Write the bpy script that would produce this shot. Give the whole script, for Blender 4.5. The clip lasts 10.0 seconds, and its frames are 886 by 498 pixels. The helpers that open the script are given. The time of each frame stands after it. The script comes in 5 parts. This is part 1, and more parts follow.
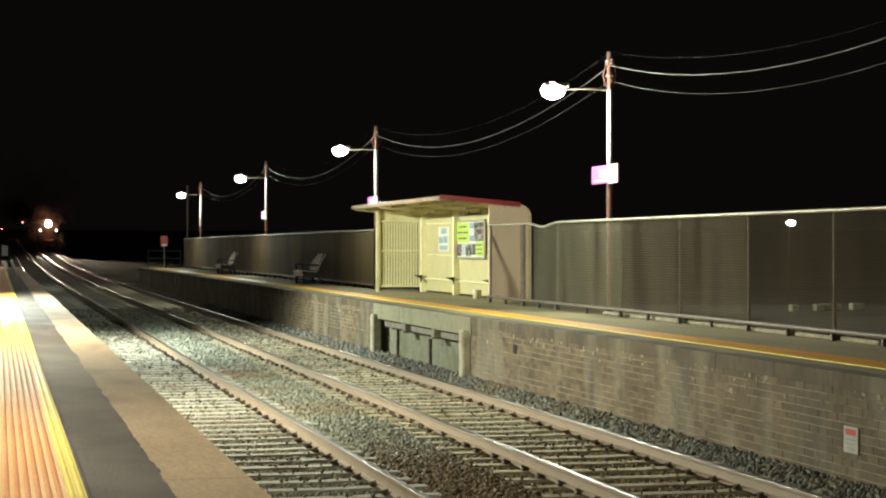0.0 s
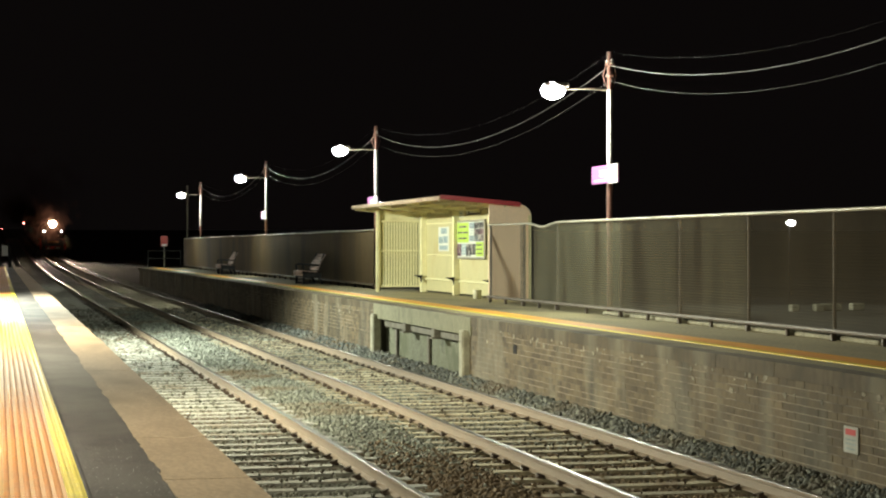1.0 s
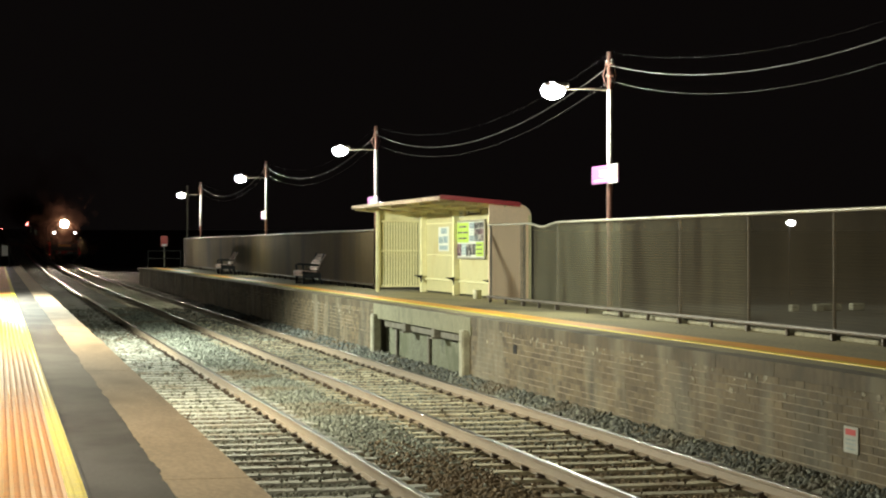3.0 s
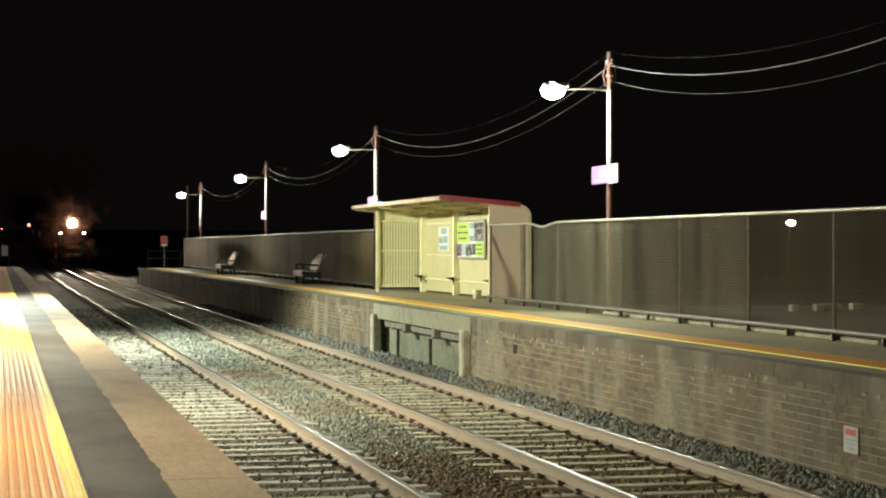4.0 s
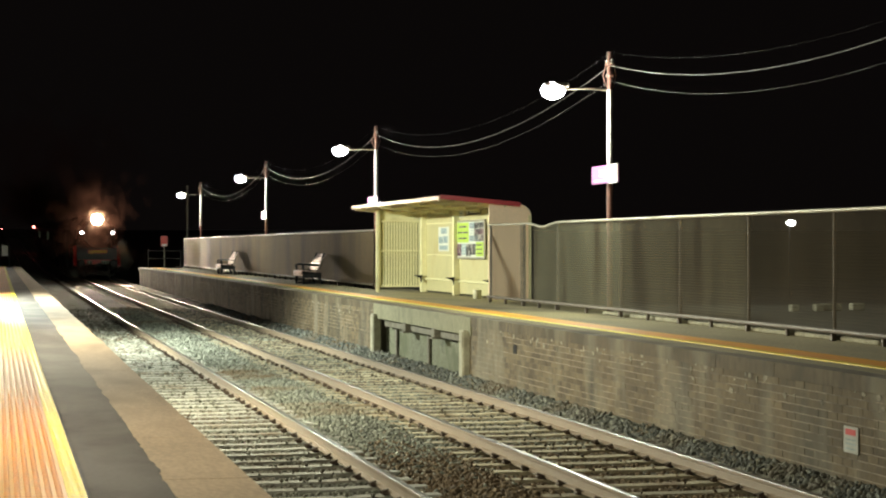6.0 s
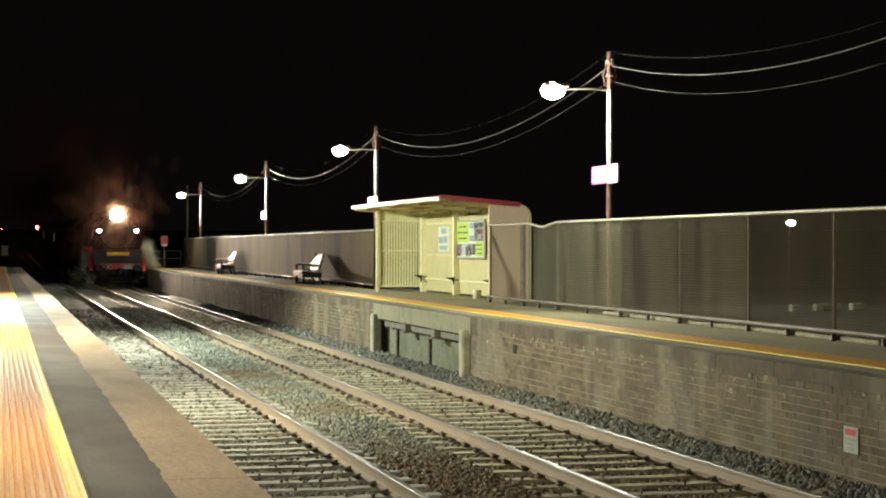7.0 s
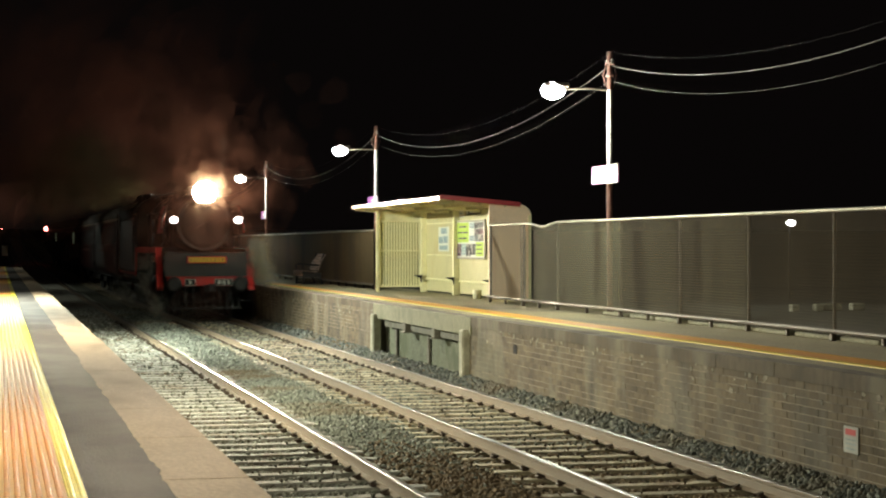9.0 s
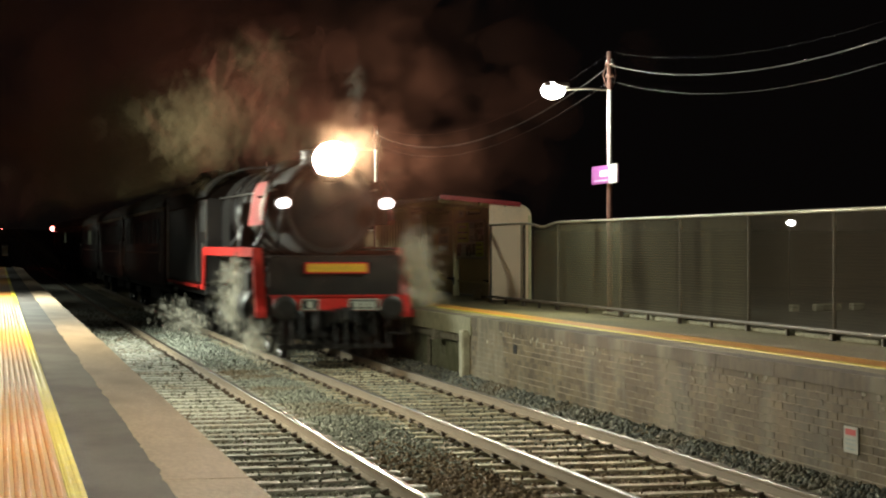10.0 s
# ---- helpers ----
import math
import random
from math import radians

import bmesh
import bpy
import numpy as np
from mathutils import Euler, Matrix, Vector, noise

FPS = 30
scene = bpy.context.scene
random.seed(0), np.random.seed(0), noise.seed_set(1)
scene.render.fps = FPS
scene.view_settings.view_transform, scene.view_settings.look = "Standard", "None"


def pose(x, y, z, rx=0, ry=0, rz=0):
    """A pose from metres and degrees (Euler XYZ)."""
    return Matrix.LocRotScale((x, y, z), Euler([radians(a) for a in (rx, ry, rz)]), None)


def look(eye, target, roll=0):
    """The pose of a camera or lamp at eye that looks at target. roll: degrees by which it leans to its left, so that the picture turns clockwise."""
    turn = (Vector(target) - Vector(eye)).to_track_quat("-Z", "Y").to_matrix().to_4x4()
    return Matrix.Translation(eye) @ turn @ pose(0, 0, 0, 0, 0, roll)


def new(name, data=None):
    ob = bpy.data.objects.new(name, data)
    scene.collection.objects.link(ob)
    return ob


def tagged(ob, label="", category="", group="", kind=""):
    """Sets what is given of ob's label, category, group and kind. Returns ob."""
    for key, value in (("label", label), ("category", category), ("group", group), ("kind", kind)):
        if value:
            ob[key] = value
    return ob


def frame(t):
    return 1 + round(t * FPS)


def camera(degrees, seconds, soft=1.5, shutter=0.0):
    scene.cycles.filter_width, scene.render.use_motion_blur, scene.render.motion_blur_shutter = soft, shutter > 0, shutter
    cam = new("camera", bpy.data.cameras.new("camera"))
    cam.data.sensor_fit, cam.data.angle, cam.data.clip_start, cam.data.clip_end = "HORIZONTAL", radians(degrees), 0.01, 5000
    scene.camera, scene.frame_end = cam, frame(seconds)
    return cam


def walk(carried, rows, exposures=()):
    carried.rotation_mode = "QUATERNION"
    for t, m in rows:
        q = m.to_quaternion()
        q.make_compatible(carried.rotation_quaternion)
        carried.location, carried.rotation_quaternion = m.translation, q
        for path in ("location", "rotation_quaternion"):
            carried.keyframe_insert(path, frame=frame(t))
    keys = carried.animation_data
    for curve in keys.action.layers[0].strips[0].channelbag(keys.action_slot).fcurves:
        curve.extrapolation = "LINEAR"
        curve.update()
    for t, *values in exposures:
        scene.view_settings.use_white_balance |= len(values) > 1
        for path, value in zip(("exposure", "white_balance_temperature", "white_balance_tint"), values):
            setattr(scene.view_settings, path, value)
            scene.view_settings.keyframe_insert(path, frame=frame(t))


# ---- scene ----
# World: y runs along the tracks away from the viewer, x to the right, z = 0 at the top of the rails.
EYE_Z = 2.28
cam = camera(24.9, 10.0, soft=2.1, shutter=0.9)
EYE = (0.0, 0.0, EYE_Z)
AIM = (math.sin(radians(12.5)), math.cos(radians(12.5)), EYE_Z - 0.00113)
walk(cam, [(0.0, look(EYE, AIM)), (10.0, look(EYE, AIM))], exposures=[(0.0, 0.05), (2.5, 0.05), (5.0, 0.06), (7.0, -0.1), (8.4, -0.14), (9.0, -0.3), (9.5, -0.58), (10.0, -0.66)])

# ---------------------------------------------------------------- light
night = bpy.data.worlds.new("night_sky")
night.use_nodes = True
scene.world = night
scene.cycles.transparent_max_bounces = 128
night.node_tree.nodes["Background"].inputs[0].default_value = (0.9, 0.70, 0.66, 1)
night.node_tree.nodes["Background"].inputs[1].default_value = 0.0032


def lamp(kind, name, place, watts, colour, radius=0.14, target=None, cone=160, blend=0.4):
    data = bpy.data.lights.new(name, kind)
    data.energy, data.color, data.shadow_soft_size = watts, colour, radius
    if kind == "SPOT":
        data.spot_size, data.spot_blend = radians(cone), blend
    ob = new(name, data)
    ob.matrix_basis = look(place, target) if target else Matrix.Translation(place)
    return ob


LAMP_Y = (16.8, 35.1, 58.3, 83.2, 110.8)      # lamp posts of the far platform
HALIDE = (0.93, 1.0, 0.80)
for y in LAMP_Y[1:]:
    lamp("POINT", "street_light", (9.80, y, 4.80), 800 if y < 40 else 480, HALIDE, 0.13)
# Floodlights of the near platform, on posts beside the viewer's edge of it
FLOOD_Y = (118.0, 94.0, 71.0, 48.0, 29.0, 13.0)
FLOOD_W = (300, 200, 150, 11200, 5400, 1300)
FLOOD_Z = (5.0, 5.0, 5.0, 5.0, 5.0, 5.0)
FLOOD_X = -1.6
FLOOD_AIM = (1.0, 1.0, 1.0, 2.0, 0.6, -0.8)
FLOOD_CONE = (138, 138, 138, 146, 158, 150)
for y, z, w, aim, cone in zip(FLOOD_Y, FLOOD_Z, FLOOD_W, FLOOD_AIM, FLOOD_CONE):
    lamp("SPOT", "flood_light", (FLOOD_X, y, z), w, (0.95, 1.0, 0.83) if y > 35 else (1.0, 0.93, 0.67), 0.18 if y == 48.0 else 0.15, (aim, y - 0.6, 0), cone, 0.12 if y > 35 else 0.6)

# ---------------------------------------------------------------- materials
def material(name, base, rough=0.7, metal=0.0, vary=0.25, big=0.6, fine=14.0, bump=0.25, stain=None, stain_at=0.58,
             stretch=(1, 1, 1), coords="Object", depth=0.01, island=0.0, random_tone=0.0, alpha=None, pale=None):
    m = bpy.data.materials.new(name)
    m.use_nodes = True
    nt = m.node_tree
    n, l = nt.nodes, nt.links
    b = n["Principled BSDF"]
    tc = n.new("ShaderNodeTexCoord")
    mp = n.new("ShaderNodeMapping")
    mp.inputs["Scale"].default_value = stretch
    where = n.new("ShaderNodeNewGeometry").outputs["Position"] if coords == "World" else tc.outputs[coords]
    l.new(where, mp.inputs[0])
    a = n.new("ShaderNodeTexNoise")
    a.inputs["Scale"].default_value, a.inputs["Detail"].default_value = big, 4
    f = n.new("ShaderNodeTexNoise")
    f.inputs["Scale"].default_value, f.inputs["Detail"].default_value = fine, 5
    l.new(mp.outputs[0], a.inputs["Vector"])
    l.new(mp.outputs[0], f.inputs["Vector"])
    add = n.new("ShaderNodeMath")
    add.operation = "ADD"
    l.new(a.outputs[0], add.inputs[0])
    l.new(f.outputs[0], add.inputs[1])
    ramp = n.new("ShaderNodeMapRange")
    ramp.inputs[1].default_value, ramp.inputs[2].default_value = 0.7, 1.3
    ramp.inputs[3].default_value, ramp.inputs[4].default_value = 1 - vary, 1 + vary
    l.new(add.outputs[0], ramp.inputs[0])
    tone = ramp.outputs[0]
    if island or random_tone:
        src = n.new("ShaderNodeNewGeometry").outputs["Random Per Island"] if island else n.new("ShaderNodeObjectInfo").outputs["Random"]
        amount = island or random_tone
        r2 = n.new("ShaderNodeMapRange")
        r2.inputs[3].default_value, r2.inputs[4].default_value = 1 - amount, 1 + amount
        l.new(src, r2.inputs[0])
        mul = n.new("ShaderNodeMath")
        mul.operation = "MULTIPLY"
        l.new(tone, mul.inputs[0])
        l.new(r2.outputs[0], mul.inputs[1])
        tone = mul.outputs[0]
    mix = n.new("ShaderNodeMix")
    mix.data_type, mix.blend_type = "RGBA", "MULTIPLY"
    mix.inputs["Factor"].default_value = 1
    mix.inputs["A"].default_value = (*base, 1)
    l.new(tone, mix.inputs["B"])
    colour = mix.outputs["Result"]
    if stain:
        st = n.new("ShaderNodeMapRange")
        st.inputs[1].default_value, st.inputs[2].default_value = stain_at - 0.06, stain_at + 0.1
        l.new(a.outputs[0], st.inputs[0])
        m2 = n.new("ShaderNodeMix")
        m2.data_type = "RGBA"
        m2.inputs["B"].default_value = (*stain, 1)
        l.new(st.outputs[0], m2.inputs["Factor"])
        l.new(colour, m2.inputs["A"])
        colour = m2.outputs["Result"]
    if pale:
        pn = n.new("ShaderNodeTexNoise")
        pn.inputs["Scale"].default_value, pn.inputs["Detail"].default_value = 1.3, 7
        pm = n.new("ShaderNodeMapping")
        pm.inputs["Scale"].default_value, pm.inputs["Location"].default_value = (1, 1, 0.45), (3, 7, 1)
        l.new(where, pm.inputs[0])
        l.new(pm.outputs[0], pn.inputs["Vector"])
        pr = n.new("ShaderNodeMapRange")
        pr.inputs[1].default_value, pr.inputs[2].default_value, pr.inputs[4].default_value = 0.5, 0.72, 0.8
        l.new(pn.outputs[0], pr.inputs[0])
        m3 = n.new("ShaderNodeMix")
        m3.data_type = "RGBA"
        m3.inputs["B"].default_value = (*pale, 1)
        l.new(pr.outputs[0], m3.inputs["Factor"])
        l.new(colour, m3.inputs["A"])
        colour = m3.outputs["Result"]
    l.new(colour, b.inputs["Base Color"])
    b.inputs["Metallic"].default_value = metal
    rr = n.new("ShaderNodeMapRange")
    rr.inputs[3].default_value, rr.inputs[4].default_value = max(0.03, rough - 0.12), min(1, rough + 0.12)
    l.new(f.outputs[0], rr.inputs[0])
    l.new(rr.outputs[0], b.inputs["Roughness"])
    if bump:
        bp = n.new("ShaderNodeBump")
        bp.inputs["Strength"].default_value, bp.inputs["Distance"].default_value = bump, depth
        l.new(add.outputs[0], bp.inputs["Height"])
        l.new(bp.outputs[0], b.inputs["Normal"])
    if alpha is not None:
        b.inputs["Alpha"].default_value = alpha
    return m


def glow(name, colour, strength, base=0.8):
    m = bpy.data.materials.new(name)
    m.use_nodes = True
    b = m.node_tree.nodes["Principled BSDF"]
    b.inputs["Base Color"].default_value = (base, base, base, 1)
    b.inputs["Emission Color"].default_value = (*colour, 1)
    b.inputs["Emission Strength"].default_value = strength
    return m


ASPHALT = material("asphalt", (0.046, 0.040, 0.037), 0.75, vary=0.6, big=1.6, fine=45, bump=0.4, stain=(0.080, 0.072, 0.068), stain_at=0.53, stretch=(1, 0.5, 1))
CONCRETE = material("edge_concrete", (0.335, 0.25, 0.168), 0.75, vary=0.3, big=1.4, fine=40, bump=0.2, stain=(0.24, 0.18, 0.12), stretch=(1, 0.3, 1), coords="World")
PALE_ORANGE = material("worn_orange_base", (0.74, 0.42, 0.15), 0.4, vary=0.15, big=1.2, fine=30, bump=0.1, stretch=(1, 0.4, 1))
ORANGE = material("orange_tactile", (0.60, 0.235, 0.04), 0.55, vary=0.2, big=1.2, fine=30, bump=0.1, stain=(0.5, 0.16, 0.05), stretch=(1, 0.4, 1))
FAR_ORANGE = material("worn_golden_orange", (0.85, 0.40, 0.05), 0.5, vary=0.2, big=1.2, fine=30, bump=0.1, stain=(0.7, 0.33, 0.09), stretch=(1, 0.4, 1))
PEACH = material("peach_white_paint", (0.95, 0.73, 0.53), 0.55, vary=0.06, big=1.2, fine=20, bump=0.06)
BED_MORTAR = material("pale_bed_mortar", (0.36, 0.30, 0.225), 0.95, vary=0.5, big=2.5, fine=30, bump=0.4, stain=(0.13, 0.11, 0.08), stain_at=0.5, coords="World")
LIME = material("lime_bloom", (0.27, 0.25, 0.19), 0.95, vary=0.5, big=6, fine=40, bump=0.3, coords="World", island=0.4)
KERB = material("weathered_kerb_block", (0.29, 0.275, 0.20), 0.9, vary=0.4, big=3, fine=25, bump=0.4, coords="World")
YELLOW = material("yellow_tactile", (0.75, 0.62, 0.06), 0.45, vary=0.15, big=1.2, fine=30, bump=0.1, stretch=(1, 0.4, 1))
PAVING = material("far_paving", (0.265, 0.228, 0.122), 0.85, vary=0.5, big=0.5, fine=25, bump=0.3, stain=(0.155, 0.13, 0.07), stretch=(1, 0.4, 1))
BALLAST_BED = material("ballast_bed", (0.19, 0.195, 0.155), 0.95, vary=0.6, big=0.5, fine=22, bump=1.0, depth=0.05)
STONE = material("ballast_stone", (0.25, 0.27, 0.225), 0.9, vary=0.3, big=0.3, fine=30, bump=0.3, island=0.5, stain=(0.20, 0.15, 0.09), stain_at=0.54, coords="World")
SLEEPER_WARM = material("stained_sleeper_concrete", (0.50, 0.455, 0.32), 0.85, vary=0.35, big=1.5, fine=25, bump=0.3, random_tone=0.25, stain=(0.24, 0.18, 0.11), coords="World")
STONE_OILY = material("oily_ballast_stone", (0.175, 0.178, 0.14), 0.85, vary=0.35, big=0.4, fine=30, bump=0.3, island=0.5, stain=(0.12, 0.095, 0.065), stain_at=0.52, coords="World")
STONE_RUST = material("rusty_ballast_stone", (0.165, 0.122, 0.072), 0.9, vary=0.3, big=0.5, fine=30, bump=0.3, island=0.55, stain=(0.13, 0.085, 0.045), stain_at=0.55, coords="World")
STONE_BLUE = material("blue_grey_ballast_stone", (0.135, 0.148, 0.135), 0.85, vary=0.35, big=0.4, fine=30, bump=0.3, island=0.6, stain=(0.17, 0.14, 0.10), stain_at=0.57, coords="World")
GREY_PLATE = material("faded_sign_plate", (0.40, 0.41, 0.37), 0.5, vary=0.15, big=6, bump=0.05)
SLEEPER = material("sleeper_concrete", (0.44, 0.445, 0.395), 0.85, vary=0.25, big=1.5, fine=25, bump=0.3, random_tone=0.2, stain=(0.25, 0.2, 0.14), coords="World")
RAIL_STEEL = material("rail_steel", (0.27, 0.215, 0.155), 0.65, 0.0, vary=0.2, big=0.6, fine=30, bump=0.15, stretch=(1, 0.1, 1))
RAIL_TOP = material("polished_rail_head", (0.175, 0.155, 0.14), 0.34, 1.0, vary=0.45, big=0.9, fine=40, bump=0.0, stretch=(1, 0.05, 1))
CLIP_IRON = material("clip_iron", (0.085, 0.062, 0.045), 0.7, vary=0.3)
BRICK = material("old_brick", (0.135, 0.104, 0.060), 0.9, vary=0.4, big=1.3, fine=30, bump=0.4, stretch=(1, 1, 0.35), random_tone=0.36, stain=(0.07, 0.062, 0.042), stain_at=0.55, pale=(0.25, 0.225, 0.165), coords="World")
BRICK_FAR = material("old_brick_joined", (0.135, 0.104, 0.060), 0.9, vary=0.4, big=1.3, fine=30, bump=0.4, stretch=(1, 1, 0.35), island=0.36, stain=(0.07, 0.062, 0.042), stain_at=0.55, pale=(0.25, 0.225, 0.165), coords="World")
MORTAR = material("mortar", (0.15, 0.125, 0.085), 0.95, vary=0.5, big=0.8, fine=40, bump=0.4, stain=(0.10, 0.085, 0.06), stain_at=0.5, pale=(0.33, 0.30, 0.23), coords="World")
COPING = material("coping_concrete", (0.118, 0.093, 0.057), 0.9, vary=0.6, big=1.0, fine=9, bump=0.3, stretch=(1, 1, 0.6), stain=(0.062, 0.05, 0.03), stain_at=0.52, pale=(0.23, 0.21, 0.15), coords="World")
RECESS_GREEN = material("mossy_recess_concrete", (0.175, 0.185, 0.125), 0.9, vary=0.55, big=1.5, fine=20, bump=0.3, stain=(0.11, 0.12, 0.07), stain_at=0.52, coords="World")
RECESS_LINTEL = material("stained_lintel_concrete", (0.25, 0.245, 0.16), 0.9, vary=0.4, big=1.4, fine=22, bump=0.3, stretch=(1, 1, 0.5), stain=(0.14, 0.135, 0.085), stain_at=0.53, coords="World")
RECESS_PROP = material("weathered_grey_prop", (0.20, 0.19, 0.15), 0.9, vary=0.35, big=2.5, fine=25, bump=0.3, stain=(0.12, 0.11, 0.08), stain_at=0.53, coords="World")
POST_CONCRETE = material("pale_concrete_post", (0.40, 0.39, 0.29), 0.85, vary=0.35, big=2.5, fine=30, bump=0.3, stain=(0.27, 0.26, 0.19), stain_at=0.55)
TUBE_OLD = material("weathered_tube", (0.135, 0.112, 0.09), 0.6, 0.2, vary=0.3, big=2, fine=30, bump=0.08)
GALV = material("galvanised_tube", (0.40, 0.375, 0.31), 0.5, 0.4, vary=0.2, big=1, fine=30, bump=0.05)
RUST_PAINT = material("weathered_brown_paint", (0.17, 0.075, 0.058), 0.6, vary=0.3, big=2, fine=30, bump=0.1)
POLE_PAINT = material("pale_pole_paint", (0.62, 0.58, 0.56), 0.5, vary=0.15, big=2, fine=30, bump=0.05)


def woven_screen(name, base, thin, thick):
    """Dark woven mesh: level threads with see-through gaps."""
    m = material(name, base, 0.9, vary=0.4, big=0.9, fine=40, bump=0.5, stretch=(1, 1, 0.22), stain=(0.085, 0.068, 0.044), stain_at=0.54)
    n, l = m.node_tree.nodes, m.node_tree.links
    b = n["Principled BSDF"]
    b.inputs["Specular IOR Level"].default_value = 0.12
    tc = n.new("ShaderNodeTexCoord")
    w = n.new("ShaderNodeTexWave")
    w.bands_direction = "Z"
    w.inputs["Scale"].default_value, w.inputs["Distortion"].default_value, w.inputs["Detail"].default_value = 7.5, 1.6, 2.0
    l.new(tc.outputs["Object"], w.inputs["Vector"])
    r = n.new("ShaderNodeMapRange")
    r.inputs[3].default_value, r.inputs[4].default_value = thin, thick
    l.new(w.outputs["Fac"], r.inputs[0])
    fn = n.new("ShaderNodeTexNoise")
    fn.inputs["Scale"].default_value, fn.inputs["Detail"].default_value = 30.0, 4.0
    l.new(tc.outputs["Object"], fn.inputs["Vector"])
    fr = n.new("ShaderNodeMapRange")
    fr.inputs[1].default_value, fr.inputs[2].default_value = 0.35, 0.65
    fr.inputs[3].default_value, fr.inputs[4].default_value = 0.78, 1.22
    l.new(fn.outputs[0], fr.inputs[0])
    mu = n.new("ShaderNodeMath")
    mu.operation, mu.use_clamp = "MULTIPLY", True
    l.new(r.outputs[0], mu.inputs[0])
    l.new(fr.outputs[0], mu.inputs[1])
    l.new(mu.outputs[0], b.inputs["Alpha"])
    return m


# from MESH_SCREEN on, colour darkens and cover thins towards the near end
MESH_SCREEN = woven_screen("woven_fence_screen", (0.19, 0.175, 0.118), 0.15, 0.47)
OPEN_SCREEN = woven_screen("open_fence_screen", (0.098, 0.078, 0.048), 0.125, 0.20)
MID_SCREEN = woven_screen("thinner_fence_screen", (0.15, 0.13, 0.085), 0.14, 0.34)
STRIP_SCREEN = woven_screen("doubled_fence_screen", (0.17, 0.145, 0.11), 0.35, 0.55)
SPARSE_SCREEN = woven_screen("sparse_fence_screen", (0.22, 0.18, 0.14), 0.01, 0.06)
BROWN_SCREEN = material("brown_close_mesh", (0.15, 0.10, 0.040), 0.85, vary=0.4, big=0.35, fine=30, bump=0.4, stretch=(1, 1, 0.2), stain=(0.075, 0.055, 0.03), stain_at=0.52, alpha=0.92)
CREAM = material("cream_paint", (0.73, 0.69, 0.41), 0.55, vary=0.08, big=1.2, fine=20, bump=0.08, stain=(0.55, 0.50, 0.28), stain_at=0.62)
# darker copies of the cream, with the shelter's inside shade put into the colour
CREAM_WALL_SHADED = material("cream_wall_shaded", (0.52, 0.475, 0.26), 0.6, vary=0.12, big=1.2, fine=20, bump=0.08, stain=(0.48, 0.42, 0.22), stain_at=0.58)
CREAM_ROOF_SHADED = material("cream_soffit_shaded", (0.58, 0.52, 0.30), 0.6, vary=0.15, big=1.2, fine=20, bump=0.1)
OLIVE = material("dull_olive_sheet", (0.30, 0.27, 0.13), 0.7, vary=0.2, big=2, fine=20, bump=0.1)
RED_TRIM = material("red_trim_paint", (0.42, 0.02, 0.03), 0.45, vary=0.15, big=2, fine=20, bump=0.05)
FASCIA = material("weathered_fascia", (0.40, 0.32, 0.22), 0.34, vary=0.4, big=3, fine=20, bump=0.2, stain=(0.22, 0.13, 0.09), stain_at=0.55)
BLACK_IRON = material("black_iron", (0.02, 0.02, 0.021), 0.5, 0.2, vary=0.3, big=2, fine=20, bump=0.1)
LOCO_BLACK = material("loco_black_paint", (0.010, 0.0095, 0.0095), 0.42, vary=0.35, big=1.5, fine=20, bump=0.05, stain=(0.02, 0.017, 0.015))
SOOT_BLACK = material("sooty_smokebox_black", (0.009, 0.0085, 0.008), 0.8, vary=0.4, big=1.5, fine=20, bump=0.1, stain=(0.014, 0.011, 0.009))
LOCO_RED = material("loco_red_paint", (0.55, 0.03, 0.025), 0.35, vary=0.12, big=2, fine=20, bump=0.04)
CARRIAGE_RED = material("carriage_red_paint", (0.04, 0.010, 0.009), 0.4, vary=0.2, big=1, fine=15, bump=0.04)
ROOF_GREY = material("carriage_roof", (0.10, 0.09, 0.08), 0.7, vary=0.3, big=1, fine=15, bump=0.1)
BRIGHT_STEEL = material("bright_steel", (0.6, 0.58, 0.55), 0.3, 1.0, vary=0.15, big=3, fine=30, bump=0.05)
SIGN_PURPLE = material("purple_sign_face", (0.30, 0.07, 0.30), 0.4, vary=0.05, bump=0.0)
SIGN_WHITE = material("white_sign_face", (0.8, 0.78, 0.78), 0.45, vary=0.05, bump=0.0)
SIGN_RED = material("red_sign_face", (0.55, 0.05, 0.05), 0.4, vary=0.05, bump=0.0)
WOOD_SLAT = material("seat_slat_wood", (0.60, 0.43, 0.36), 0.45, vary=0.25, big=3, fine=30, bump=0.1, stretch=(1, 0.2, 1))
POSTER_GREEN = material("poster_green", (0.40, 0.55, 0.09), 0.8, vary=0.05, bump=0.0)
POSTER_WHITE = material("poster_paper", (0.62, 0.64, 0.56), 0.8, vary=0.06, bump=0.0)
POSTER_BLUE = material("poster_blue_grey", (0.30, 0.38, 0.40), 0.8, vary=0.3, big=8, bump=0.0)
POSTER_DARK = material("poster_dark_print", (0.06, 0.06, 0.06), 0.8, vary=0.7, big=5, fine=16, bump=0.0, stain=(0.38, 0.36, 0.32), stain_at=0.56)
POSTER_PINK = material("poster_maroon", (0.13, 0.05, 0.075), 0.8, vary=0.6, big=6, bump=0.0, stain=(0.4, 0.36, 0.33), stain_at=0.58)
GROUND = material("dark_ground", (0.05, 0.047, 0.035), 0.95, vary=0.5, big=0.2, fine=8, bump=0.6, depth=0.05)
GOLD = material("headboard_yellow", (0.70, 0.45, 0.03), 0.4, vary=0.1, bump=0.0)
TIN = material("dull_tin", (0.55, 0.52, 0.35), 0.5, 0.1, vary=0.15, big=4)
